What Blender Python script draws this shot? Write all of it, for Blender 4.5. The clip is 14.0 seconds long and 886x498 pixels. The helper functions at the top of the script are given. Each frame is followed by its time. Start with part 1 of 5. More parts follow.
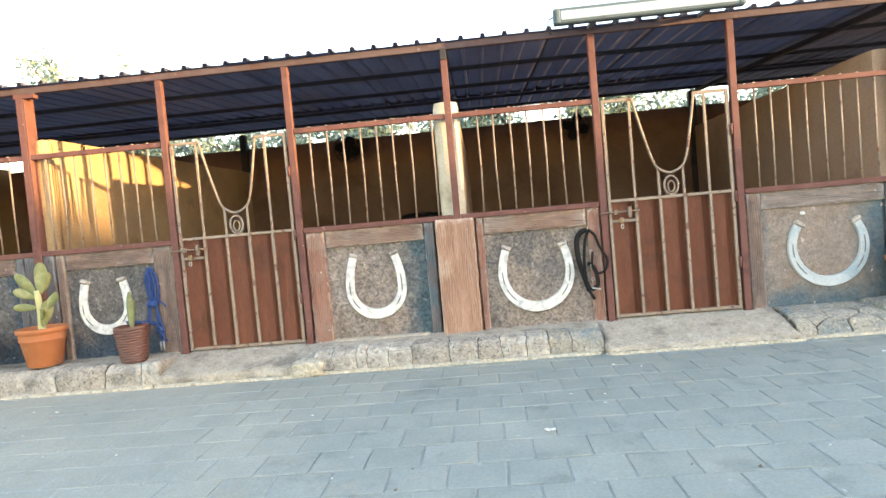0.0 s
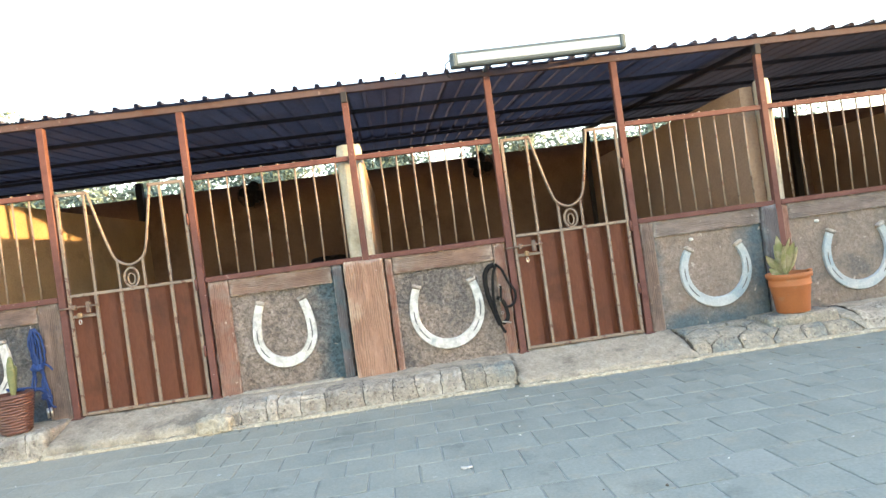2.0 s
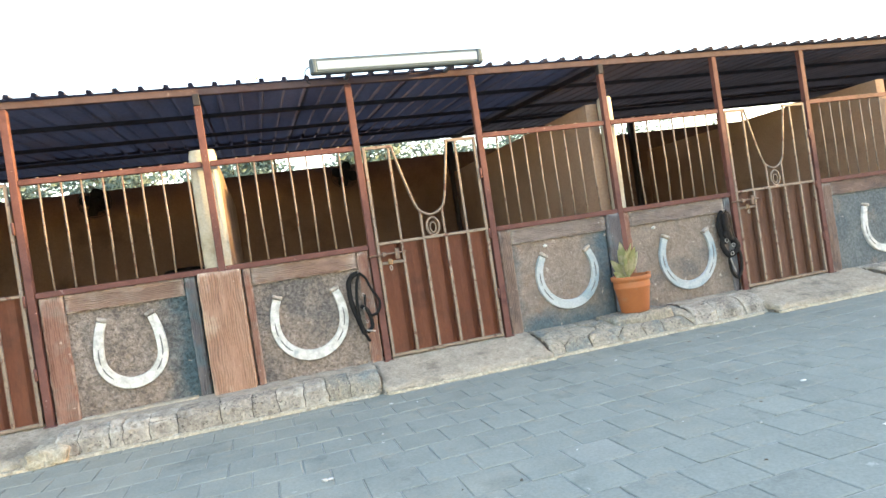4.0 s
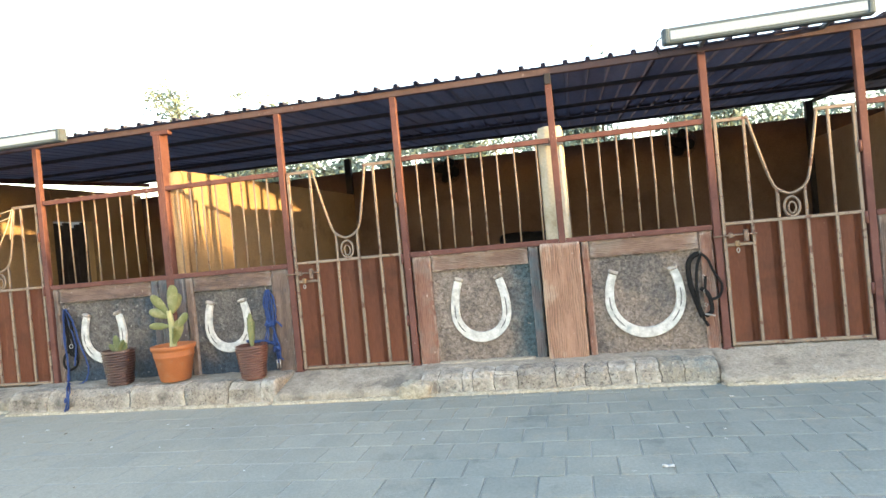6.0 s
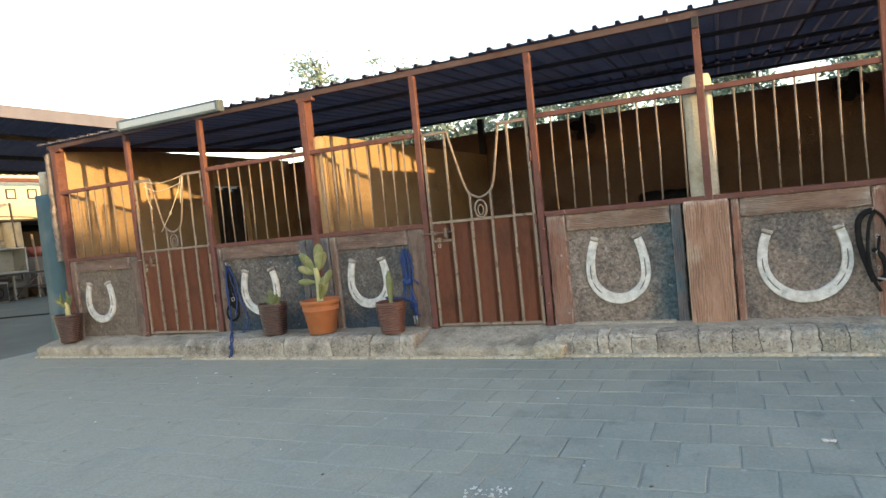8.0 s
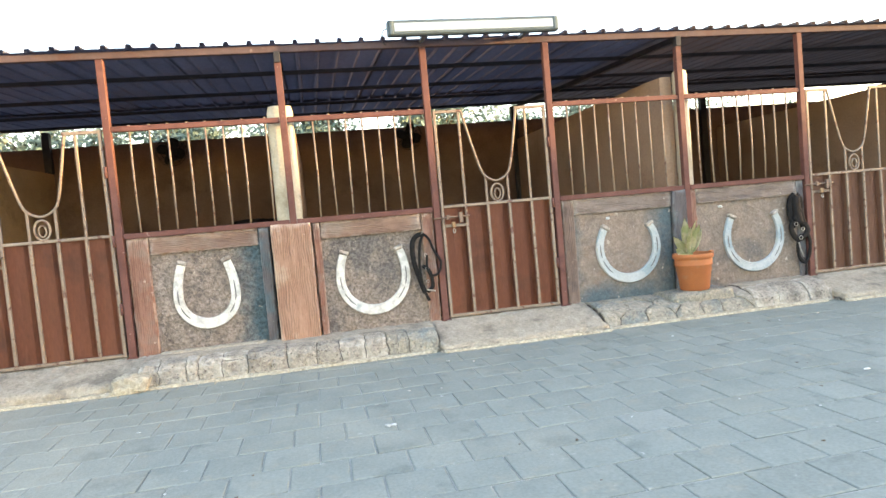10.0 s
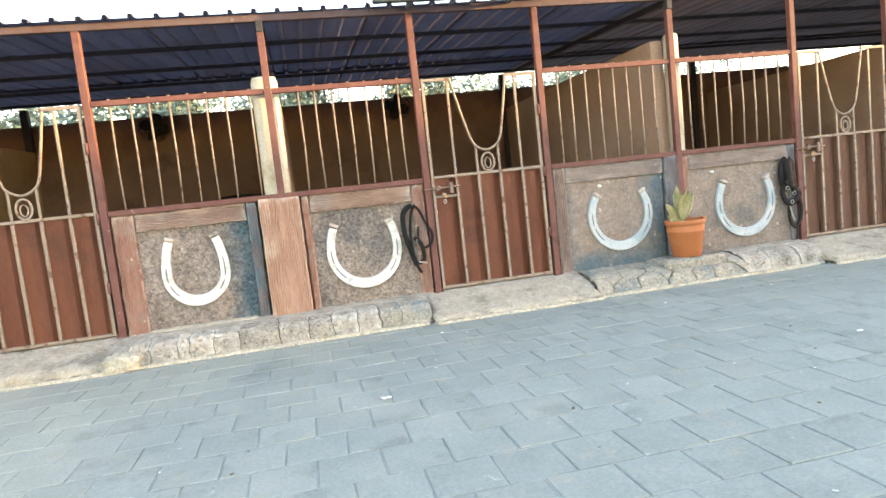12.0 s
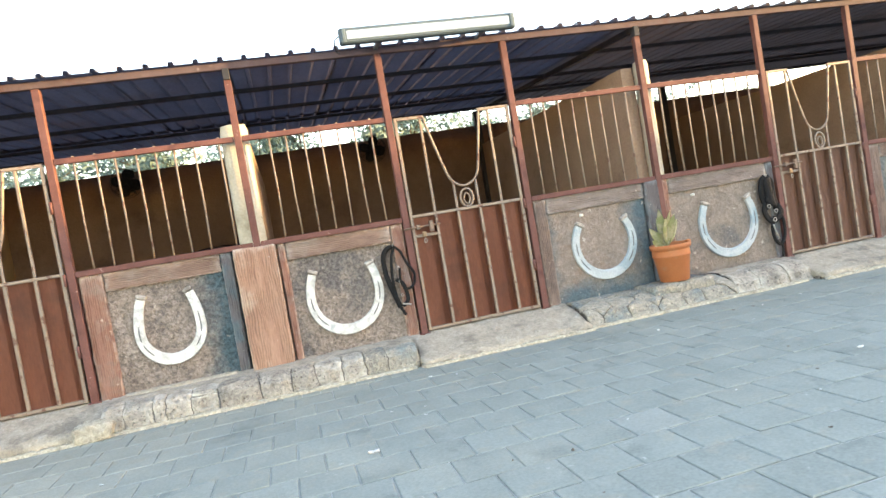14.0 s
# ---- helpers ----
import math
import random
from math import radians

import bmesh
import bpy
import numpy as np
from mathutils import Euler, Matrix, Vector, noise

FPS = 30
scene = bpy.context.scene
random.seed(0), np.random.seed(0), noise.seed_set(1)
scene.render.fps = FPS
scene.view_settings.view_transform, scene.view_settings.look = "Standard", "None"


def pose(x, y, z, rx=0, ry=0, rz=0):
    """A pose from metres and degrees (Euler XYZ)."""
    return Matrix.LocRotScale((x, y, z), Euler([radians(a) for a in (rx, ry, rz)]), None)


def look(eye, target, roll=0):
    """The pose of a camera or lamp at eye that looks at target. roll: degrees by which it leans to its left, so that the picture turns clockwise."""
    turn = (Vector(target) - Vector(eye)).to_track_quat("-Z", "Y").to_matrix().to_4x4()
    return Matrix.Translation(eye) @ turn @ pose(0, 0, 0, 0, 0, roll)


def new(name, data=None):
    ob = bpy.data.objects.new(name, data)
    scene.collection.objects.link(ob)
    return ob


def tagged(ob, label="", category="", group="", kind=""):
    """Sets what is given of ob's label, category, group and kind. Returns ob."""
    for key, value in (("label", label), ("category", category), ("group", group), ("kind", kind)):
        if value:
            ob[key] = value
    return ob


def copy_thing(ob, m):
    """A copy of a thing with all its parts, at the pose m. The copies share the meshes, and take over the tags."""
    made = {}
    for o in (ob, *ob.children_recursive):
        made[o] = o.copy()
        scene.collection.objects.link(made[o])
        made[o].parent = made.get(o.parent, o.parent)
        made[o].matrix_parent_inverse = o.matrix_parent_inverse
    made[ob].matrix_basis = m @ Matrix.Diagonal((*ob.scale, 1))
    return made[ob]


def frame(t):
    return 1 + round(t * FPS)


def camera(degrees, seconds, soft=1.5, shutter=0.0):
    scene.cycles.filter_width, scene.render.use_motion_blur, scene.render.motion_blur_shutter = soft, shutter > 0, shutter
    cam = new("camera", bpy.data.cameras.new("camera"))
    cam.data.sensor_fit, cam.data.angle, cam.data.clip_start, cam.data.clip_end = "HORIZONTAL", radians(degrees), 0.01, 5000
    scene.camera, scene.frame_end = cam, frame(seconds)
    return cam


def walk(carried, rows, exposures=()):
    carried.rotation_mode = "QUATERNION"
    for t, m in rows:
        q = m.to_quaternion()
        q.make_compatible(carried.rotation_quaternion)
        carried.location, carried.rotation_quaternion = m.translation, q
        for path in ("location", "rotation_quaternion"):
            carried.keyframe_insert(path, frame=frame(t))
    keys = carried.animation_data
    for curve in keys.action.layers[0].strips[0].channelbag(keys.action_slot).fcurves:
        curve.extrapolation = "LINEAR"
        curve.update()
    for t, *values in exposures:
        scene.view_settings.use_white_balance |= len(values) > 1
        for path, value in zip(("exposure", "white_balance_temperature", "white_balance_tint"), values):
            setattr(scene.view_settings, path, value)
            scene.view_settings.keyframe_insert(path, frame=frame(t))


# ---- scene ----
cam = camera(69.6, 14.0)
PATH = [
    (0, (0.231, -5.933, 1.242), (0.1, -3.939, 1.157), -5.1),
    (0.5, (0.235, -5.947, 1.25), (0.223, -3.949, 1.163), -5.3),
    (1, (0.248, -5.948, 1.239), (0.328, -3.951, 1.163), -6.2),
    (1.5, (0.257, -5.94, 1.237), (0.353, -3.944, 1.172), -6.6),
    (2, (0.278, -5.928, 1.239), (0.427, -3.934, 1.247), -7.8),
    (2.5, (0.297, -5.926, 1.221), (0.673, -3.962, 1.218), -7.5),
    (2.7, (0.311, -5.923, 1.216), (0.792, -3.982, 1.203), -7.4),
    (4.8, (0.338, -5.941, 1.212), (0.905, -4.023, 1.197), -8.2),
    (5, (0.339, -5.927, 1.218), (0.915, -4.011, 1.208), -7.6),
    (5.5, (0.24, -5.936, 1.229), (0.515, -3.955, 1.258), -6.7),
    (6, (0.132, -5.994, 1.345), (-0.28, -4.037, 1.331), -5.4),
    (6.5, (0.107, -5.997, 1.349), (-0.622, -4.135, 1.31), -5.3),
    (7, (0.108, -5.996, 1.327), (-0.794, -4.211, 1.299), -5.0),
    (7.5, (0.111, -5.998, 1.324), (-0.783, -4.209, 1.28), -5.3),
    (8, (0.115, -5.982, 1.33), (-0.698, -4.158, 1.235), -5.8),
    (8.5, (0.116, -5.969, 1.302), (-0.627, -4.115, 1.205), -5.7),
    (9, (0.168, -5.971, 1.264), (-0.18, -4.003, 1.193), -4.9),
    (9.2, (0.171, -5.983, 1.254), (0.055, -3.988, 1.172), -4.6),
    (11.3, (0.244, -6.048, 1.17), (0.779, -4.127, 1.024), -5.2),
    (11.5, (0.223, -6.031, 1.171), (0.731, -4.105, 0.997), -5.1),
    (12, (0.195, -5.971, 1.196), (0.598, -4.021, 1.003), -6.3),
    (12.5, (0.16, -5.865, 1.198), (0.352, -3.876, 1.13), -7.9),
    (13, (0.186, -5.786, 1.192), (0.375, -3.799, 1.059), -7.2),
    (13.5, (0.237, -5.792, 1.203), (0.446, -3.805, 1.106), -8.3),
    (14, (0.25, -5.824, 1.18), (0.717, -3.88, 1.102), -9.7),
]
EXPOSURES = [(0, 1.93, 6450, 22), (0.5, 2.12, 6450, 22), (1.5, 2.12, 6450, 22), (2.1, 1.81, 6400, 22), (5.0, 1.80, 6350, 22), (5.7, 1.72, 6350, 22), (6.5, 1.60, 6350, 22), (7.0, 1.18, 6350, 21),
             (7.5, 0.94, 6350, 21), (8.5, 1.02, 6350, 21), (9.2, 1.47, 6400, 22), (11.3, 2.09, 6700, 25), (12.5, 2.06, 6550, 23), (14, 1.96, 6450, 23)]
walk(cam, [(t, look(eye, target, roll)) for t, eye, target, roll in PATH], EXPOSURES)
# ---- light ----
SUN_WAY = Vector((-1.0, 0.29, -0.0735)).normalized()
world = bpy.data.worlds.new("world")
scene.world = world
world.use_nodes = True
sky = world.node_tree.nodes.new("ShaderNodeTexSky")
sky.sky_type, sky.sun_disc = "NISHITA", False
sky.sun_elevation = math.asin(-SUN_WAY.z)
sky.sun_rotation = math.atan2(-SUN_WAY.x, -SUN_WAY.y)
sky.air_density, sky.dust_density, sky.ozone_density = 1.0, 0.4, 1.0
background = world.node_tree.nodes["Background"]
background.inputs[1].default_value = 0.62
world.node_tree.links.new(sky.outputs[0], background.inputs[0])
sun = new("sun", bpy.data.lights.new("sun", "SUN"))
sun.data.energy, sun.data.angle, sun.data.color = 4.6, radians(0.5), (1.0, 0.71, 0.27)
sun.matrix_world = look((20, -6, 8), Vector((20, -6, 8)) + SUN_WAY)

# ---- materials ----
def material(name, c1, c2, scale=5.0, rough=0.8, bump=0.15, fine=70.0, metal=0.0, stain=None, stain_at=0.6, stain_scale=1.6,
             stretch=(1, 1, 1), vary=0.0, spread=0.5, spec=0.5, rust=None, rust_at=0.62, rust_scale=14.0, deep=0.02, swirl=0.0, wash=None, dust=None,
             rings=None, pebble=None, pits=None, broad_weight=2.2, wear=None):
    """A surface of two colours mixed by broad noise, fine grain and relief, with up to two kinds of stain."""
    m = bpy.data.materials.new(name)
    m.use_nodes = True
    n, link = m.node_tree.nodes, m.node_tree.links.new
    b = n["Principled BSDF"]
    at, info = n.new("ShaderNodeTexCoord"), n.new("ShaderNodeObjectInfo")
    shift = n.new("ShaderNodeVectorMath"); shift.operation = "MULTIPLY_ADD"
    jump = n.new("ShaderNodeCombineXYZ")
    for k in range(3):
        link(info.outputs["Random"], jump.inputs[k])
    shift.inputs[1].default_value = (37, 37, 37)
    link(jump.outputs[0], shift.inputs[0]); link(at.outputs["Object"], shift.inputs[2])
    place = n.new("ShaderNodeMapping"); place.inputs["Scale"].default_value = stretch
    link(shift.outputs[0], place.inputs[0])

    def cloud(size, detail=5.0, source=None):
        c = n.new("ShaderNodeTexNoise")
        c.inputs["Scale"].default_value, c.inputs["Detail"].default_value, c.inputs["Roughness"].default_value = size, detail, 0.62
        link((source or place).outputs[0], c.inputs["Vector"])
        return c

    def band(src, low, high):
        r = n.new("ShaderNodeMapRange"); r.inputs[1].default_value, r.inputs[2].default_value = low, high
        link(src, r.inputs[0])
        return r.outputs[0]

    def mix(kind, fac, a, c):
        x = n.new("ShaderNodeMix"); x.data_type, x.blend_type = "RGBA", kind
        for socket, v in ((x.inputs[0], fac), (x.inputs[6], a), (x.inputs[7], c)):
            if isinstance(v, (int, float)):
                socket.default_value = v
            elif isinstance(v, tuple):
                socket.default_value = (*v, 1)
            else:
                link(v, socket)
        return x.outputs[2]

    broad, grain = cloud(scale), cloud(fine, 3.0)
    broad.inputs["Distortion"].default_value = swirl
    col = mix("MIX", band(broad.outputs[0], 0.5 - spread / 2, 0.5 + spread / 2), c1, c2)
    if stain:
        col = mix("MIX", band(cloud(stain_scale, 6.0, shift).outputs[0], stain_at - 0.06, stain_at + 0.08), col, stain)
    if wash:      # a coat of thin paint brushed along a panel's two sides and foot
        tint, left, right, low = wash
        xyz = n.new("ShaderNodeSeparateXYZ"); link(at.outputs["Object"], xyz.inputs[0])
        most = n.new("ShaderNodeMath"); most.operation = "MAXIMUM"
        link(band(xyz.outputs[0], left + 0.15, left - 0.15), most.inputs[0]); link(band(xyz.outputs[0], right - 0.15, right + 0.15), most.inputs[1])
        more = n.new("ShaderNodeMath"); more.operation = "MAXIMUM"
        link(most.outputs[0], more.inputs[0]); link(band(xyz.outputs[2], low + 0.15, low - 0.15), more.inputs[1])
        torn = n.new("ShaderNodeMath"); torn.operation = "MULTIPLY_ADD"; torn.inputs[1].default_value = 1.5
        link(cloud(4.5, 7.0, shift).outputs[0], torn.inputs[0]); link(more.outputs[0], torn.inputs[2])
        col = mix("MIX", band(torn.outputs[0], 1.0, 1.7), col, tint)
    if rust:
        col = mix("MIX", band(cloud(rust_scale, 8.0, shift).outputs[0], rust_at, rust_at + 0.05), col, rust)
    extra = []        # further heights of the relief: carved grain, pebbly throw, pits
    if rings:     # carved grain: long lines that bend round knots
        axis, per_metre, wander = rings
        xyz = n.new("ShaderNodeSeparateXYZ"); link(shift.outputs[0], xyz.inputs[0])
        bent = n.new("ShaderNodeMath"); bent.operation = "MULTIPLY_ADD"; bent.inputs[1].default_value = per_metre
        slow = n.new("ShaderNodeMapping"); slow.inputs["Scale"].default_value = (1, 1, 0.3) if axis == 0 else (0.3, 1, 1)
        link(shift.outputs[0], slow.inputs[0])
        knots = n.new("ShaderNodeMath"); knots.operation = "MULTIPLY"; knots.inputs[1].default_value = wander
        link(cloud(6.5, 2.5, slow).outputs[0], knots.inputs[0])
        link(xyz.outputs[axis], bent.inputs[0]); link(knots.outputs[0], bent.inputs[2])
        saw = n.new("ShaderNodeMath"); saw.operation = "PINGPONG"; saw.inputs[1].default_value = 0.5
        link(bent.outputs[0], saw.inputs[0])
        cut = band(saw.outputs[0], 0.0, 0.26)
        worn = n.new("ShaderNodeMath"); worn.operation = "MAXIMUM"
        link(cut, worn.inputs[0]); link(band(cloud(14.0, 5.0, slow).outputs[0], 0.42, 0.6), worn.inputs[1])
        shade = n.new("ShaderNodeMapRange"); shade.inputs[3].default_value, shade.inputs[4].default_value = 0.62, 1.0
        link(worn.outputs[0], shade.inputs[0])
        col = mix("MULTIPLY", 1.0, col, shade.outputs[0])
        extra.append((worn.outputs[0], 1.0))
    if pebble:    # thrown plaster: small lumps, crest light and hollow shade put into the colour
        size, high = pebble
        lumps = cloud(size, 2.0, shift)
        lumps.inputs["Distortion"].default_value = 0.5
        crest = n.new("ShaderNodeMapRange"); crest.inputs[1].default_value, crest.inputs[2].default_value = 0.34, 0.7
        crest.inputs[3].default_value, crest.inputs[4].default_value = 1 - 0.18 * high, 1 + 0.18 * high
        link(lumps.outputs[0], crest.inputs[0])
        col = mix("MULTIPLY", 1.0, col, crest.outputs[0])
        extra.append((lumps.outputs[0], high))
    if pits:      # small holes, their inner shade put in as a dark tint
        size, low, tint = pits
        hole = band(cloud(size, 2.0, shift).outputs[0], low, low + 0.05)
        col = mix("MIX", hole, col, tint)
        extra.append((hole, -0.8))
    if wear:      # paint rubbed off along the raised edges
        shape = n.new("ShaderNodeNewGeometry")
        rub = n.new("ShaderNodeMath"); rub.operation = "MULTIPLY"
        link(band(shape.outputs["Pointiness"], 0.515, 0.59), rub.inputs[0]); link(band(cloud(12.0, 4.0, shift).outputs[0], 0.38, 0.56), rub.inputs[1])
        col = mix("MIX", rub.outputs[0], col, wear)
    if dust:      # yard dust lying in drifts across many pieces, thickest at the west end
        yard_at = n.new("ShaderNodeTexCoord"); yard_at.name = "yard_at"
        flat = n.new("ShaderNodeMapping"); link(yard_at.outputs["Object"], flat.inputs[0])
        place_of = n.new("ShaderNodeSeparateXYZ"); link(flat.outputs[0], place_of.inputs[0])
        drift = n.new("ShaderNodeMath"); drift.operation = "MULTIPLY_ADD"; drift.inputs[1].default_value = 0.5
        link(band(place_of.outputs[0], 1.5, -4.5), drift.inputs[0]); link(cloud(0.9, 7.0, flat).outputs[0], drift.inputs[2])
        amount = n.new("ShaderNodeMath"); amount.operation = "MULTIPLY"; amount.inputs[1].default_value = 0.85
        link(band(drift.outputs[0], 0.56, 0.92), amount.inputs[0])
        col = mix("MIX", amount.outputs[0], col, dust)
        col = mix("MIX", band(cloud(5.0, 8.0, flat).outputs[0], 0.56, 0.72), col, tuple(0.82 * v for v in dust))
    tone = n.new("ShaderNodeMapRange"); tone.inputs[3].default_value, tone.inputs[4].default_value = 0.72, 1.22
    link(grain.outputs[0], tone.inputs[0])
    col = mix("MULTIPLY", 1.0, col, tone.outputs[0])
    if vary:
        t2 = n.new("ShaderNodeMapRange"); t2.inputs[3].default_value, t2.inputs[4].default_value = 1 - vary, 1 + vary
        link(info.outputs["Random"], t2.inputs[0])
        col = mix("MULTIPLY", 1.0, col, t2.outputs[0])
    link(col, b.inputs["Base Color"])
    b.inputs["Metallic"].default_value, b.inputs["Specular IOR Level"].default_value = metal, spec
    rg = n.new("ShaderNodeMapRange"); rg.inputs[3].default_value, rg.inputs[4].default_value = max(rough - 0.12, 0.03), min(rough + 0.12, 1)
    link(grain.outputs[0], rg.inputs[0]); link(rg.outputs[0], b.inputs["Roughness"])
    if bump:
        both = n.new("ShaderNodeMath"); both.operation = "MULTIPLY_ADD"; both.inputs[1].default_value = broad_weight
        link(broad.outputs[0], both.inputs[0]); link(grain.outputs[0], both.inputs[2])
        relief = n.new("ShaderNodeBump"); relief.inputs["Strength"].default_value, relief.inputs["Distance"].default_value = bump, deep
        height = both.outputs[0]
        for source, weight in extra:
            more = n.new("ShaderNodeMath"); more.operation = "MULTIPLY_ADD"; more.inputs[1].default_value = weight
            link(source, more.inputs[0]); link(height, more.inputs[2])
            height = more.outputs[0]
        link(height, relief.inputs["Height"]); link(relief.outputs[0], b.inputs["Normal"])
    return m


PAVER = material("paver", (0.222, 0.234, 0.203), (0.28, 0.291, 0.253), 2.5, 0.92, 0.4, 60, vary=0.035, stain=(0.185, 0.195, 0.171), stain_at=0.64, stain_scale=3, rust=(0.37, 0.37, 0.325), rust_at=0.67, rust_scale=9, spec=0.05, deep=0.012, dust=(0.36, 0.34, 0.272))
PAVER_PALE = material("pale_paver", (0.2622, 0.2698, 0.2353), (0.3015, 0.307, 0.2695), 2.5, 0.92, 0.4, 60, stain=(0.236, 0.2421, 0.2139), stain_at=0.64, stain_scale=3, spec=0.05, deep=0.012)
SAND = material("joint_sand", (0.25, 0.25, 0.22), (0.43, 0.42, 0.375), 2.2, 0.95, 0.4, 60)
ASPHALT = material("asphalt", (0.105, 0.104, 0.0864), (0.16, 0.1591, 0.1325), 0.6, 0.92, 0.25, 45, stain=(0.21, 0.208, 0.1709), stain_scale=0.35, spec=0.2)
CEMENT = material("cement", (0.3108, 0.2682, 0.2098), (0.4662, 0.4038, 0.3203), 9, 0.95, 1.0, 60, swirl=0.8, stain=(0.2331, 0.2037, 0.1643), stain_at=0.58, stain_scale=3.2, rust=(0.5438, 0.4741, 0.3774), rust_at=0.67, rust_scale=9, spec=0.12, deep=0.012, pebble=(38, 0.8), pits=(55, 0.69, (0.16, 0.14, 0.115)))
CEMENT_PALE = material("pale_cement", (0.4, 0.3516, 0.266), (0.544, 0.4819, 0.3724), 12, 0.95, 1.0, 60, swirl=0.8, stain=(0.32, 0.2765, 0.2052), stain_at=0.58, stain_scale=8, spec=0.1, deep=0.012, pebble=(40, 1.2))
STONE = material("stone", (0.2514, 0.2205, 0.1812), (0.419, 0.371, 0.3125), 10, 0.95, 1.0, 60, swirl=0.8, stain=(0.1816, 0.1645, 0.142), stain_at=0.58, stain_scale=6, vary=0.1, rust=(0.5028, 0.462, 0.4048), rust_at=0.67, rust_scale=12, spec=0.12, deep=0.013, pebble=(40, 1.3), pits=(52, 0.62, (0.11, 0.095, 0.078)), wear=(0.58, 0.53, 0.45))
STONE_BLUE = material("blue_stained_stone", (0.2544, 0.234, 0.1961), (0.424, 0.3744, 0.2994), 10, 0.95, 1.0, 60, swirl=0.8, stain=(0.212, 0.235, 0.2278), stain_at=0.56, stain_scale=3.0, vary=0.1, rust=(0.5258, 0.4602, 0.3647), rust_at=0.63, rust_scale=22, spec=0.12, deep=0.013, pebble=(40, 1.3), pits=(52, 0.64, (0.11, 0.1, 0.09)))
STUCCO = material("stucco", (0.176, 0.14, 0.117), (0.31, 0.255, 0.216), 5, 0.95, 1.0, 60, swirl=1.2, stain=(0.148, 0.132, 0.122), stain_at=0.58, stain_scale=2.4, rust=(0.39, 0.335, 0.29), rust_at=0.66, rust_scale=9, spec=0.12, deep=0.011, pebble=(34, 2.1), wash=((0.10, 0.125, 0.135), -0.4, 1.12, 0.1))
STUCCO_BLUE = material("stucco_blue", (0.095, 0.115, 0.125), (0.18, 0.19, 0.188), 5, 0.95, 1.0, 60, swirl=1.0, stain=(0.20, 0.17, 0.15), stain_at=0.62, stain_scale=2.4, rust=(0.33, 0.32, 0.30), rust_at=0.65, rust_scale=12, spec=0.15, deep=0.009, pebble=(34, 1.4))
LOG = material("carved_wood", (0.268, 0.141, 0.09646), (0.415, 0.2613, 0.1875), 11, 0.92, 1.0, 90, stretch=(1, 1, 0.2), swirl=0.6, stain=(0.47, 0.3478, 0.2639), stain_at=0.58, stain_scale=2.6, rust=(0.54, 0.4606, 0.4004), rust_at=0.66, rust_scale=13, spec=0.12, deep=0.007, broad_weight=0.8, rings=(0, 52, 5.0), wear=(0.58, 0.47, 0.38))
LOG_FLAT = material("carved_wood_level", (0.185, 0.1128, 0.08463), (0.325, 0.2162, 0.1665), 11, 0.92, 1.0, 90, stretch=(0.2, 1, 1), swirl=0.6, stain=(0.28, 0.2115, 0.1729), stain_at=0.56, stain_scale=3, rust=(0.46, 0.3666, 0.3094), rust_at=0.65, rust_scale=13, spec=0.12, deep=0.007, broad_weight=0.8, rings=(2, 64, 4.5), wear=(0.5, 0.41, 0.345))
LOG_GREY = material("carved_wood_grey", (0.138, 0.09775, 0.08075), (0.2666, 0.1913, 0.1575), 11, 0.92, 1.0, 90, stretch=(1, 1, 0.2), stain=(0.1238, 0.09775, 0.08883), stain_at=0.56, stain_scale=3, rust=(0.3427, 0.272, 0.2301), rust_at=0.64, rust_scale=14, spec=0.12, deep=0.007, broad_weight=0.8, rings=(0, 62, 4.5), wear=(0.36, 0.31, 0.275))
LOG_GREY_FLAT = material("carved_wood_grey_level", (0.1404, 0.0952, 0.07833), (0.2713, 0.187, 0.1534), 11, 0.92, 1.0, 90, stretch=(0.2, 1, 1), stain=(0.126, 0.09775, 0.08883), stain_at=0.56, stain_scale=3, rust=(0.3488, 0.272, 0.2301), rust_at=0.64, rust_scale=14, spec=0.12, deep=0.007, broad_weight=0.8, rings=(2, 64, 4.5), wear=(0.36, 0.31, 0.275))
STUCCO_GREY = material("stucco_grey", (0.1198, 0.09757, 0.08053), (0.2156, 0.1735, 0.1409), 5, 0.95, 1.0, 60, swirl=1.2, stain=(0.0958, 0.08316, 0.07382), stain_at=0.58, stain_scale=2.2, rust=(0.3034, 0.253, 0.2114), rust_at=0.63, rust_scale=18, spec=0.12, deep=0.009, pebble=(36, 1.2))
MORTAR = material("dark_mortar", (0.085, 0.075, 0.065), (0.17, 0.15, 0.13), 10, 0.97, 0.8, 50, spec=0.1)
DUST = material("dusty_joint", (0.27, 0.27, 0.232), (0.37, 0.365, 0.31), 2.0, 0.95, 0.4, 60, spec=0.05)
LOG_DARK = material("carved_wood_dark", (0.085, 0.08, 0.088), (0.17, 0.15, 0.15), 9, 0.92, 1.0, 90, stretch=(1, 1, 0.2), swirl=0.6, stain=(0.10, 0.125, 0.14), stain_at=0.56, stain_scale=3, rust=(0.36, 0.345, 0.335), rust_at=0.66, rust_scale=20, spec=0.12, deep=0.007, broad_weight=0.8, rings=(0, 55, 4.0), wear=(0.26, 0.26, 0.265))
WHITE_PAINT = material("white_paint", (0.3979, 0.3859, 0.3581), (0.4933, 0.4813, 0.4536), 6, 0.75, 0.5, 60, stain=(0.3502, 0.374, 0.3779), stain_at=0.57, stain_scale=4, rust=(0.2387, 0.2109, 0.183), rust_at=0.66, rust_scale=20, spec=0.2, deep=0.008, wear=(0.66, 0.645, 0.61))
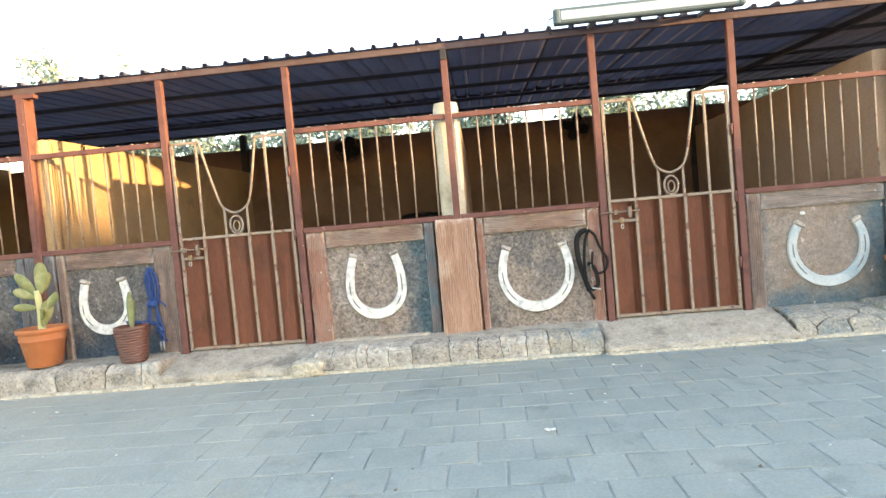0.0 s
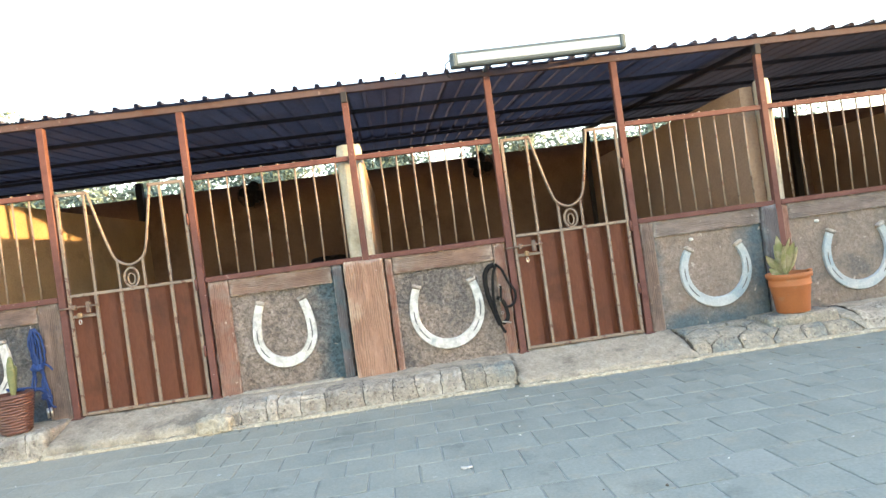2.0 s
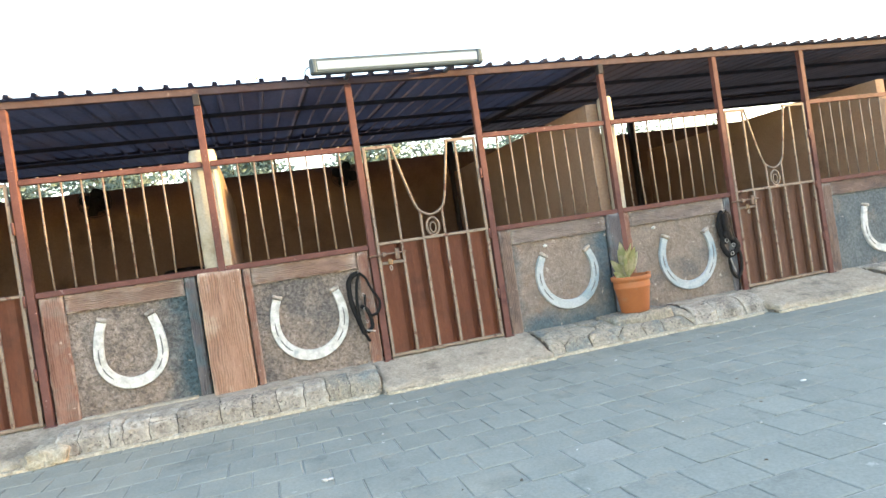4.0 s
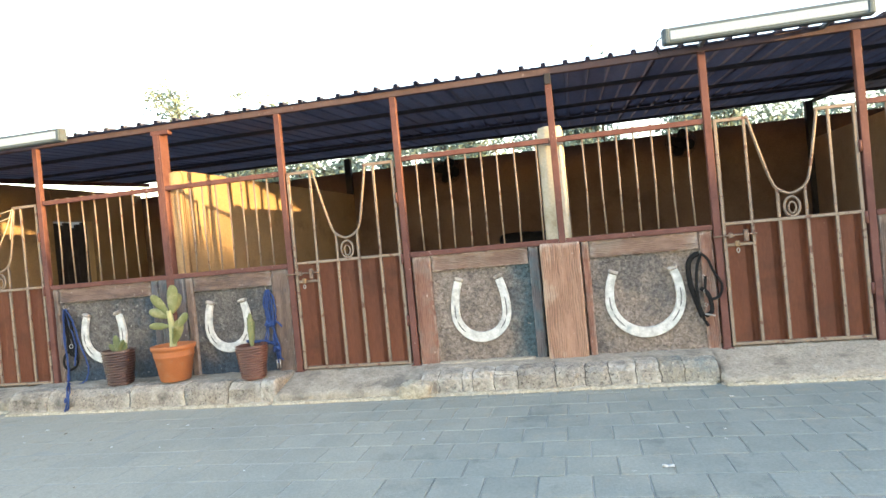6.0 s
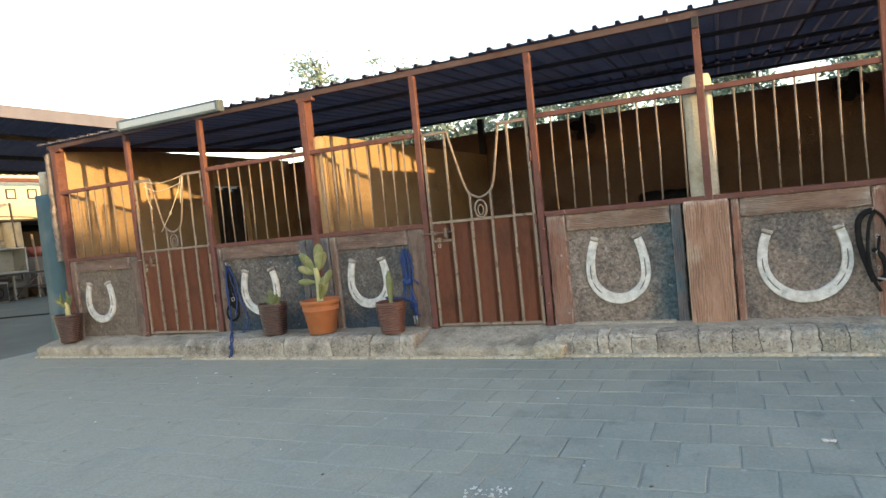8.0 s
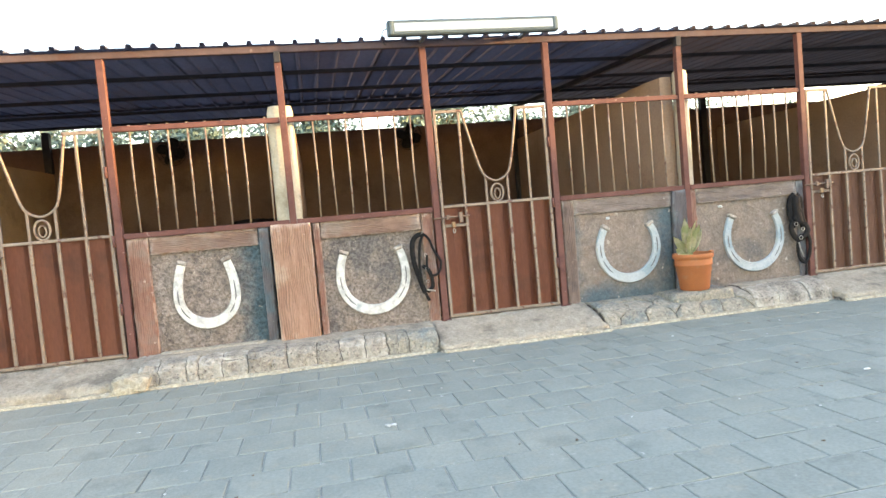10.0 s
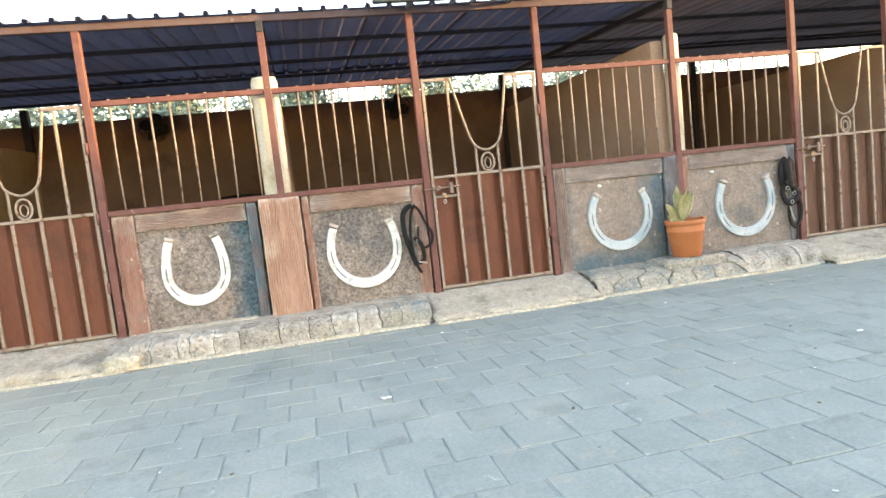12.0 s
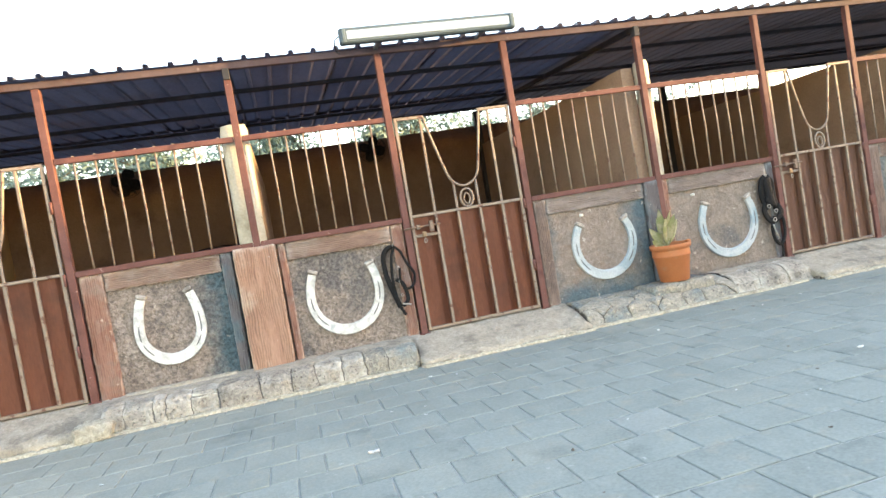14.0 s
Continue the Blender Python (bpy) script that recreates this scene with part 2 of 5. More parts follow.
SHOE_BLUE = material("pale_blue_paint", (0.35, 0.375, 0.38), (0.48, 0.495, 0.495), 5, 0.8, 0.5, 60, stain=(0.28, 0.345, 0.372), stain_at=0.53, stain_scale=3, rust=(0.22, 0.20, 0.18), rust_at=0.66, rust_scale=20, spec=0.2, deep=0.008)
HEEL = material("bare_heel", (0.28, 0.24, 0.20), (0.52, 0.47, 0.41), 18, 0.9, 0.6, 60, stain=(0.22, 0.19, 0.165), stain_at=0.55, stain_scale=14, spec=0.1, deep=0.006)
SLOT = material("groove_shade_paint", (0.10, 0.10, 0.10), (0.17, 0.16, 0.15), 12, 0.9, 0.1)
STEEL_DUSTY = material("dusty_red_brown_steel", (0.085, 0.055, 0.054), (0.125, 0.085, 0.083), 6, 0.75, 0.08, 80, stain=(0.10, 0.052, 0.046), stain_scale=4, rust=(0.22, 0.17, 0.155), rust_at=0.66, rust_scale=18, spec=0.15)
STEEL = material("red_brown_steel", (0.1091, 0.04535, 0.03672), (0.1648, 0.07341, 0.06018), 6, 0.7, 0.08, 80, stain=(0.09133, 0.03994, 0.03366), stain_scale=5, rust=(0.3341, 0.232, 0.1989), rust_at=0.67, rust_scale=22, spec=0.2)
BEAM_DARK = material("dark_steel", (0.030, 0.029, 0.031), (0.06, 0.053, 0.053), 5, 0.6, 0.08, spec=0.15)
BARE = material("weathered_bar", (0.185, 0.132, 0.095), (0.285, 0.215, 0.162), 9, 0.6, 0.1, 90, metal=0.1, rust=(0.13, 0.062, 0.042), rust_at=0.57, rust_scale=16)
RUSTY = material("rusty_fitting", (0.13, 0.078, 0.055), (0.24, 0.165, 0.12), 20, 0.65, 0.2, 90, metal=0.2)
SHEET = material("gate_sheet", (0.215, 0.07632, 0.04482), (0.2884, 0.1122, 0.06403), 2.2, 0.6, 0.05, 60, stretch=(1, 1, 0.25), stain=(0.1835, 0.07408, 0.04589), stain_scale=2.5, rust=(0.3671, 0.2357, 0.1601), rust_at=0.71, rust_scale=20, spec=0.3)
SHEET_BROWN = material("brown_gate_sheet", (0.19, 0.095, 0.062), (0.255, 0.135, 0.092), 2.2, 0.65, 0.05, 60, stretch=(1, 1, 0.25), stain=(0.165, 0.088, 0.06), stain_scale=2.5, rust=(0.33, 0.23, 0.17), rust_at=0.70, rust_scale=20, spec=0.25)
ROOF = material("roof_sheet", (0.13, 0.132, 0.168), (0.212, 0.205, 0.238), 2.0, 0.8, 0.05, 40, stretch=(1, 0.3, 1), stain=(0.18, 0.155, 0.165), stain_scale=1.2, spec=0.08)
PURLIN = material("purlin_steel", (0.045, 0.044, 0.052), (0.075, 0.07, 0.08), 5, 0.6, 0.08, spec=0.15)
PLASTER = material("beige_plaster", (0.345, 0.222, 0.118), (0.435, 0.292, 0.158), 1.6, 0.94, 0.3, 40, stain=(0.26, 0.168, 0.095), stain_at=0.6, stain_scale=1.3, rust=(0.14, 0.10, 0.075), rust_at=0.69, rust_scale=6, spec=0.2)
# stall plaster again, darkened so its colour carries the shade at the back
BACK_SHADE_PLASTER = material("back_shade_plaster", (0.1669, 0.1016, 0.07312), (0.22, 0.1378, 0.09968), 1.4, 0.94, 0.3, 40, stain=(0.1289, 0.07979, 0.05976), stain_at=0.58, stain_scale=1.1, rust=(0.05309, 0.03624, 0.0316), rust_at=0.70, rust_scale=5, spec=0.15)
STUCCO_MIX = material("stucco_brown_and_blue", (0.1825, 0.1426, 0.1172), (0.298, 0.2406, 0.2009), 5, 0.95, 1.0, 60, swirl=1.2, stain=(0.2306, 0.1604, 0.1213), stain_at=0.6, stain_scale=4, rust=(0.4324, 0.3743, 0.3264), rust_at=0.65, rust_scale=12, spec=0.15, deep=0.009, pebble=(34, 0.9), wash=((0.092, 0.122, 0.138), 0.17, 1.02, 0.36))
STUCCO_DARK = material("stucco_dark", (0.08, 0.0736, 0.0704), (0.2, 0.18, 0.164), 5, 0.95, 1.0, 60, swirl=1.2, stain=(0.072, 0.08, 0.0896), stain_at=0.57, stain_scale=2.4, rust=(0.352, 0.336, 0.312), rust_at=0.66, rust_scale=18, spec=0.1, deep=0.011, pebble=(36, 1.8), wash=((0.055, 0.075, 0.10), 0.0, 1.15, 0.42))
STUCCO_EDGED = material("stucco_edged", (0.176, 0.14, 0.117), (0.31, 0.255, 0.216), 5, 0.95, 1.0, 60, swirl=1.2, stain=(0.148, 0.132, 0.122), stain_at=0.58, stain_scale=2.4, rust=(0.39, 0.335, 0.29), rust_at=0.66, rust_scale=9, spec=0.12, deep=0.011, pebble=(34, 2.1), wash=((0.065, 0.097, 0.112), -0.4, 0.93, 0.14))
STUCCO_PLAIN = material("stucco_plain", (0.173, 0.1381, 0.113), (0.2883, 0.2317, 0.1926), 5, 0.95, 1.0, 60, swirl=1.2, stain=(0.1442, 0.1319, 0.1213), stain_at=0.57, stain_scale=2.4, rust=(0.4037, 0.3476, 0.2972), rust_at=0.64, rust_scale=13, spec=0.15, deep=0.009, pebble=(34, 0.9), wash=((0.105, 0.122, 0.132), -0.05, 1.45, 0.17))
CACTUS_DARK = material("dull_cactus_green", (0.085, 0.105, 0.04), (0.17, 0.185, 0.075), 12, 0.6, 0.1, 90, stain=(0.24, 0.23, 0.11), stain_at=0.6, stain_scale=9)
CARDBOARD = material("tan_paper", (0.35, 0.22, 0.08), (0.42, 0.28, 0.12), 20, 0.8, 0.02)
LOG_RED = material("carved_wood_red", (0.195, 0.0936, 0.06873), (0.335, 0.1872, 0.1392), 11, 0.92, 1.0, 90, stretch=(1, 1, 0.2), swirl=0.6, stain=(0.27, 0.189, 0.1566), stain_at=0.57, stain_scale=3.4, rust=(0.46, 0.3465, 0.2871), rust_at=0.64, rust_scale=14, spec=0.12, deep=0.007, broad_weight=0.8, rings=(0, 62, 4.5), wear=(0.5, 0.4, 0.33))
LOG_DULL = material("carved_wood_dull", (0.1628, 0.1276, 0.1118), (0.2904, 0.2332, 0.2024), 11, 0.92, 1.0, 90, stretch=(0.2, 1, 1), swirl=0.6, stain=(0.1848, 0.1496, 0.132), stain_at=0.55, stain_scale=4, rust=(0.3872, 0.3432, 0.308), rust_at=0.64, rust_scale=14, spec=0.12, deep=0.007, broad_weight=0.8, rings=(2, 64, 4.5), wear=(0.45, 0.4, 0.36))
ROOF_BROWN = material("brown_roof_sheet", (0.16, 0.14, 0.138), (0.225, 0.195, 0.19), 2.0, 0.7, 0.05, 40, stretch=(1, 0.3, 1), stain=(0.135, 0.115, 0.11), stain_scale=1.2, spec=0.08)
# the beige plaster as it looks in shade, for the unlit partitions
SHADE_PLASTER = material("shade_pink_plaster", (0.3196, 0.2112, 0.1464), (0.4078, 0.2781, 0.1968), 1.6, 0.94, 0.3, 40, stain=(0.2425, 0.1597, 0.111), stain_at=0.6, stain_scale=1.3, rust=(0.1543, 0.103, 0.0757), rust_at=0.69, rust_scale=6, spec=0.15)
CREAM = material("cream_plaster", (0.46, 0.40, 0.30), (0.56, 0.505, 0.395), 4, 0.85, 0.25, 50, stain=(0.38, 0.315, 0.215), stain_at=0.57, stain_scale=3, rust=(0.20, 0.145, 0.095), rust_at=0.66, rust_scale=9)
EARTH = material("stall_earth", (0.09, 0.062, 0.04), (0.15, 0.105, 0.07), 3, 0.97, 0.5, 30, spec=0.05)
TERRACOTTA = material("terracotta", (0.3213, 0.1011, 0.0315), (0.4016, 0.1384, 0.0454), 5, 0.72, 0.06, 90, stain=(0.3374, 0.1497, 0.0727), stain_at=0.62, stain_scale=9)
BROWN_POT = material("brown_plastic", (0.078, 0.031, 0.022), (0.145, 0.062, 0.043), 8, 0.42, 0.05, 90)
DARK_POT = material("dark_brown_plastic", (0.042, 0.021, 0.017), (0.088, 0.043, 0.033), 8, 0.4, 0.05, 90)
SOIL = material("soil", (0.04, 0.028, 0.02), (0.085, 0.063, 0.042), 30, 0.98, 0.6, 90, spec=0.05)
CACTUS = material("cactus_green", (0.1332, 0.1476, 0.0468), (0.216, 0.2196, 0.0828), 9, 0.55, 0.1, 90, stain=(0.2736, 0.2592, 0.1296), stain_at=0.58, stain_scale=9)
CACTUS_PALE = material("variegated_leaf", (0.36, 0.39, 0.17), (0.48, 0.47, 0.26), 7, 0.55, 0.1, 90, stain=(0.62, 0.57, 0.38), stain_at=0.5, stain_scale=12)
CACTUS_STEM = material("cactus_stem", (0.36, 0.35, 0.15), (0.47, 0.43, 0.22), 12, 0.7, 0.3, 60)
BLUE_ROPE = material("blue_rope", (0.007, 0.0275, 0.12), (0.015, 0.055, 0.2), 30, 0.65, 0.4, 200)
BLACK_ROPE = material("black_leather", (0.006, 0.006, 0.007), (0.016, 0.015, 0.015), 20, 0.6, 0.3, 150, spec=0.12)
PALE_ROPE = material("pale_rope", (0.52, 0.43, 0.29), (0.66, 0.56, 0.41), 30, 0.85, 0.4, 200)
CHROME = material("dull_chrome", (0.36, 0.35, 0.33), (0.52, 0.50, 0.47), 10, 0.35, 0.03, metal=0.9)
BRASS = material("dull_brass", (0.20, 0.13, 0.075), (0.30, 0.20, 0.12), 10, 0.5, 0.03, metal=0.6)
LAMP_BODY = material("lamp_body", (0.075, 0.10, 0.113), (0.105, 0.135, 0.15), 4, 0.6, 0.04, stain=(0.08, 0.085, 0.085), stain_scale=3, spec=0.2)
DIFFUSER = material("lamp_diffuser", (0.29, 0.345, 0.395), (0.35, 0.40, 0.445), 2, 0.3, 0.03, spec=0.4)
TEAL = material("teal_paint", (0.035, 0.085, 0.11), (0.052, 0.112, 0.142), 3, 0.7, 0.1, stain=(0.09, 0.13, 0.15), stain_scale=2)
OFF_WHITE = material("off_white_enamel", (0.2295, 0.2635, 0.2677), (0.306, 0.34, 0.3443), 3, 0.5, 0.04, stain=(0.153, 0.1615, 0.1573), stain_scale=3)
GREY_METAL = material("grey_metal", (0.10, 0.105, 0.105), (0.17, 0.17, 0.165), 4, 0.65, 0.08, rust=(0.16, 0.10, 0.07), rust_at=0.64)
BLACK_PLASTIC = material("black_plastic", (0.010, 0.010, 0.012), (0.024, 0.023, 0.024), 10, 0.55, 0.1, spec=0.15)
OCHRE = material("pale_plaster_coat", (0.60, 0.53, 0.37), (0.70, 0.63, 0.46), 0.5, 0.9, 0.15, 12, stain=(0.53, 0.45, 0.31), stain_scale=0.5)
BLOCKWORK = material("blockwork", (0.0825, 0.081, 0.075), (0.135, 0.1312, 0.1237), 3, 0.9, 0.3)
PINK_SHEET = material("pink_roof_sheet", (0.1242, 0.1215, 0.1552), (0.1656, 0.1602, 0.2018), 2, 0.8, 0.05)
RED_PLASTIC = material("red_plastic", (0.1575, 0.0225, 0.0135), (0.2025, 0.036, 0.0225), 8, 0.5, 0.03)
BARK = material("bark", (0.10, 0.075, 0.05), (0.18, 0.14, 0.10), 12, 0.95, 0.7, stretch=(1, 1, 0.2))
LEAF = material("leaf", (0.14, 0.195, 0.165), (0.24, 0.31, 0.265), 3, 0.7, 0.0, spread=0.7, spec=0.1)
# near-black: painted shade on the far shed's walls, soot on the stove ring
SHADE_AND_SOOT = material("shade_and_soot_black", (0.006, 0.006, 0.006), (0.014, 0.013, 0.012), 1.5, 0.95, 0.2, spec=0.02)
SHADE_WALL_COAT = material("shade_wall_plaster", (0.42, 0.38, 0.32), (0.52, 0.48, 0.41), 0.8, 0.92, 0.15, 12)


# ---- shapes ----
def link_mesh(name, bm, mat, parent=None, label=""):
    me = bpy.data.meshes.new(name)
    bm.normal_update()
    bm.to_mesh(me)
    bm.free()
    me.materials.append(mat)
    ob = new(name, me)
    if parent:
        ob.parent = parent
    if label:
        ob["label"] = label
    return ob


def part(name, bm, mat, parent, label=""):
    return link_mesh(name, bm, mat, parent, label)


def thing(name, at, label, category, group="", kind=""):
    ob = new(name)
    ob.location = at
    ob.empty_display_size = 0.1
    return tagged(ob, label, category, group, kind)


def box(x0, x1, y0, y1, z0, z1, bevel=0.0, bm=None):
    made = bmesh.new()
    bmesh.ops.create_cube(made, size=1, matrix=Matrix.Translation(((x0 + x1) / 2, (y0 + y1) / 2, (z0 + z1) / 2)) @ Matrix.Diagonal((x1 - x0, y1 - y0, z1 - z0, 1)))
    if bevel:
        bmesh.ops.bevel(made, geom=made.edges[:], offset=bevel, segments=1, affect="EDGES")
    return add(bm, made)


def add(bm, other, m=None):
    """Puts other's faces into bm (or gives other back when there is no bm)."""
    if m is not None:
        other.transform(m)
    if bm is None:
        return other
    ids = [bm.verts.new(v.co) for v in other.verts]
    other.verts.index_update()
    for f in other.faces:
        g = bm.faces.new([ids[v.index] for v in f.verts])
        g.smooth = f.smooth
    other.free()
    return bm


def lump(x0, x1, y0, y1, z0, z1, r=0.03, step=0.06, rough=0.008, freq=9.0, seed=0.0, smooth=True, groove=0.0, along=2):
    """A rounded, uneven block: a box with a net of faces, its edges rounded by r and its surface roughened."""
    bm, seen = bmesh.new(), {}
    lo, hi = Vector((x0, y0, z0)), Vector((x1, y1, z1))
    steps = step if isinstance(step, tuple) else (step,) * 3
    counts = [max(2, min(70, round((hi[k] - lo[k]) / steps[k]))) for k in range(3)]
    core_lo, core_hi = lo + Vector((r, r, r)), hi - Vector((r, r, r))
    for k in range(3):
        if core_lo[k] > core_hi[k]:
            core_lo[k] = core_hi[k] = (lo[k] + hi[k]) / 2

    def at(i):
        if i not in seen:
            p = Vector([lo[k] + (hi[k] - lo[k]) * i[k] / counts[k] for k in range(3)])
            c = Vector([min(max(p[k], core_lo[k]), core_hi[k]) for k in range(3)])
            d = p - c
            p = c + d.normalized() * min(r, d.length) if d.length > 1e-6 else p
            q = p * freq + Vector((seed, seed * 1.7, seed * 0.6))
            p = p + (p - (lo + hi) / 2).normalized() * noise.noise(q) * rough * 1.6 + noise.noise_vector(q * 2.3) * rough * 0.6
            if groove:
                g = Vector((p.x * (2.5 if along == 0 else 38), seed, p.z * (2.5 if along == 2 else 38)))
                p = p + Vector((0, 1, 0)) * groove * (1 - 2 * abs(noise.noise(g))) * (p.y < (y0 + y1) / 2)
            seen[i] = bm.verts.new(p)
        return seen[i]

    for k in range(3):
        a, b = (k + 1) % 3, (k + 2) % 3
        for side in (0, counts[k]):
            for u in range(counts[a]):
                for v in range(counts[b]):
                    ring = []
                    for du, dv in ((0, 0), (1, 0), (1, 1), (0, 1)):
                        i = [0, 0, 0]
                        i[k], i[a], i[b] = side, u + du, v + dv
                        ring.append(at(tuple(i)))
                    f = bm.faces.new(ring if side else ring[::-1])
                    f.smooth = smooth
    return bm


def tube(points, radius, sides=8, closed=False, bm=None, square=False, flat=1.0):
    """A bar or cord swept along points. flat squeezes it across."""
    made, rings = bmesh.new(), []
    pts = [Vector(p) for p in points]
    sides = 4 if square else sides
    for i, p in enumerate(pts):
        a = pts[i - 1] if i or closed else p
        b = pts[(i + 1) % len(pts)] if i + 1 < len(pts) or closed else p
        d = (b - a).normalized()
        ref = Vector((0, 1, 0)) if abs(d.y) < 0.9 else Vector((1, 0, 0))
        u = d.cross(ref).normalized()
        v = d.cross(u).normalized()
        r = radius[i] if isinstance(radius, (list, tuple)) else radius
        ring = []
        for k in range(sides):
            t = 2 * math.pi * (k + 0.5) / sides
            ring.append(made.verts.new(p + (u * math.cos(t) + v * math.sin(t) * flat) * r * (1.4142 if square else 1)))
        rings.append(ring)
    pairs = list(zip(rings, rings[1:])) + ([(rings[-1], rings[0])] if closed else [])
    for p, q in pairs:
        for k in range(sides):
            f = made.faces.new((p[k], p[(k + 1) % sides], q[(k + 1) % sides], q[k]))
            f.smooth = not square
    if not closed:
        made.faces.new(rings[0][::-1])
        made.faces.new(rings[-1])
    bmesh.ops.recalc_face_normals(made, faces=made.faces[:])
    return add(bm, made)


def lathe(profile, sides=28, wave=0.0):
    bm, rings = bmesh.new(), []
    for r, z in profile:
        rings.append([bm.verts.new((r * math.cos(2 * math.pi * k / sides), r * math.sin(2 * math.pi * k / sides),
                                    z + wave * math.sin(5 * 2 * math.pi * k / sides + z * 60))) for k in range(sides)])
    for p, q in zip(rings, rings[1:]):
        for k in range(sides):
            bm.faces.new((p[k], p[(k + 1) % sides], q[(k + 1) % sides], q[k])).smooth = True
    bm.faces.new(rings[0][::-1])
    bm.faces.new(rings[-1])
    bmesh.ops.recalc_face_normals(bm, faces=bm.faces[:])
    return bm


def arc(points, n=6):
    """Smooth way through points."""
    pts, out = [Vector(p) for p in points], []
    for i in range(len(pts) - 1):
        p0, p1, p2, p3 = pts[max(i - 1, 0)], pts[i], pts[i + 1], pts[min(i + 2, len(pts) - 1)]
        for k in range(n):
            t = k / n
            out.append(0.5 * (2 * p1 + (p2 - p0) * t + (2 * p0 - 5 * p1 + 4 * p2 - p3) * t * t + (3 * p1 - p0 - 3 * p2 + p3) * t ** 3))
    return out + [pts[-1]]


# ---- plan ----
POST = [-8.25, -6.85, -5.60, -4.09, -2.71, -1.49, 0.0, 1.34, 2.565, 4.0, 5.43, 6.64, 8.08, 9.45, 10.66, 12.1]
BACK, ROOF_Z, RAIL_Z, SILL_Z = 5.2, 2.88, 2.21, 1.27
SLOPE = 0.052          # the roof climbs towards the back


def roof_z(y):
    return ROOF_Z + SLOPE * y


# ---- ground ----
ground = link_mesh("ground", box(-400, 400, -400, 400, -0.5, -0.035), ASPHALT)
tagged(ground, "dusty dark grey asphalt yard ground", "ground", kind="structure")
bed = link_mesh("pavement", box(-1.7, 16, -9, 0.2, -0.2, -0.007), SAND)
tagged(bed, "sandy bed of the grey block pavement", "pavement", kind="structure")
PAVER.node_tree.nodes["yard_at"].object = bed
dusty = link_mesh("pavement", box(-9.2, -1.7, -9, 0.2, -0.2, -0.0025), DUST)
tagged(dusty, "dust-filled bed of the grey block pavement", "pavement", kind="structure")
yard = link_mesh("pavement", box(-16.4, -9.2, -9, 30, -0.2, -0.006), ASPHALT)
tagged(yard, "worn grey concrete drive beside the stable", "pavement", kind="structure")
stall_floor = link_mesh("floor", lump(-8.2, 12.1, 0.2, BACK, -0.05, 0.16, 0.01, 0.5, 0.02, 1.5), EARTH)
tagged(stall_floor, "brown trodden earth floor of the stalls", "floor", kind="structure")

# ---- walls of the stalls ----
# beige wall drawn in the darkened plaster, shade included
back_wall = link_mesh("wall_north", lump(-8.4, 12.2, BACK, BACK + 0.18, 0, 2.83, 0.02, 0.35, 0.006, 2.0, smooth=False), BACK_SHADE_PLASTER)
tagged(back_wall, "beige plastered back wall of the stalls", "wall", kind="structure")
end_wall = new("wall_west")
tagged(end_wall, "beige plastered end wall with a doorway", "wall", kind="structure")
for name, y0, y1, z0, z1 in (("wall_piece", 0.12, 2.95, 0, 2.88), ("wall_piece", 3.8, BACK, 0, 2.88), ("lintel", 2.95, 3.8, 2.34, 2.88)):
    part(name, lump(-8.42, -8.22, y0, y1, z0, z1, 0.015, 0.3, 0.004, 2.0, smooth=False), PLASTER, end_wall)
for name, x, top, thick in (("wall_1", POST[3] + 0.02, 2.42, 0.15), ("wall_2", POST[6] - 0.01, 2.33, 0.17), ("wall_3", POST[9] - 0.02, 2.47, 0.15),
                            ("wall_4", POST[12], 2.45, 0.15), ("wall_east", POST[15], 2.86, 0.2)):
    bm = lump(x - thick / 2, x + thick / 2, 0.22, BACK - 0.004, 0, top, 0.02, 0.25, 0.005, 2.0, smooth=False)
    if name == "wall_1":
        for v in bm.verts:
            v.co.x += 0.2 * (v.co.y - 0.22) / (BACK - 0.22)
    # the unseen east wall is raised to the roof to block stray sun
    if name == "wall_east":
        for v in bm.verts:
            v.co.z += SLOPE * v.co.y * (v.co.z > 2)
    # same plaster twice: yellow tone where sun falls, pinkish tone for shade
    w = link_mesh(name, bm, PLASTER if name == "wall_1" else SHADE_PLASTER)
    tagged(w, "beige plastered partition wall between two stalls", "wall", kind="structure")


def pier(x, width, top, label, mat=CREAM):
    p = thing("pier", (x, 0.13, 0), label, "pier", "plastered piers", "structure")
    part("shaft", lump(-width / 2, width / 2, -0.07, 0.088, 0.2, top, 0.05, 0.07, 0.005, 6, x), mat, p)
    return p


pier(-0.03, 0.24, 2.37, "cream plastered pier with a rounded chipped top")
pier(4.09, 0.13, 2.52, "cream plastered pier beside the steel post")
pier(-4.02, 0.15, 2.40, "beige plastered end of the partition wall", PLASTER)

# ---- steel front ----
def steel_post(x, half, top, bracket):
    p = thing("steel_post", (x, 0, 0), "red-brown painted square steel post of the stable front", "post", "posts of the stable front")
    part("shaft", box(-half, half, -half, half, 0.1, top, 0.004), STEEL, p)
    part("base_plate", box(-half - 0.02, half + 0.02, -half - 0.01, half + 0.01, 0.1, 0.21, 0.004), STEEL, p)
    if bracket:
        part("bracket", box(-0.028, 0.028, -0.045, 0.03, top, ROOF_Z - 0.06, 0.004), BEAM_DARK, p, "short black tube under the beam")
    return p


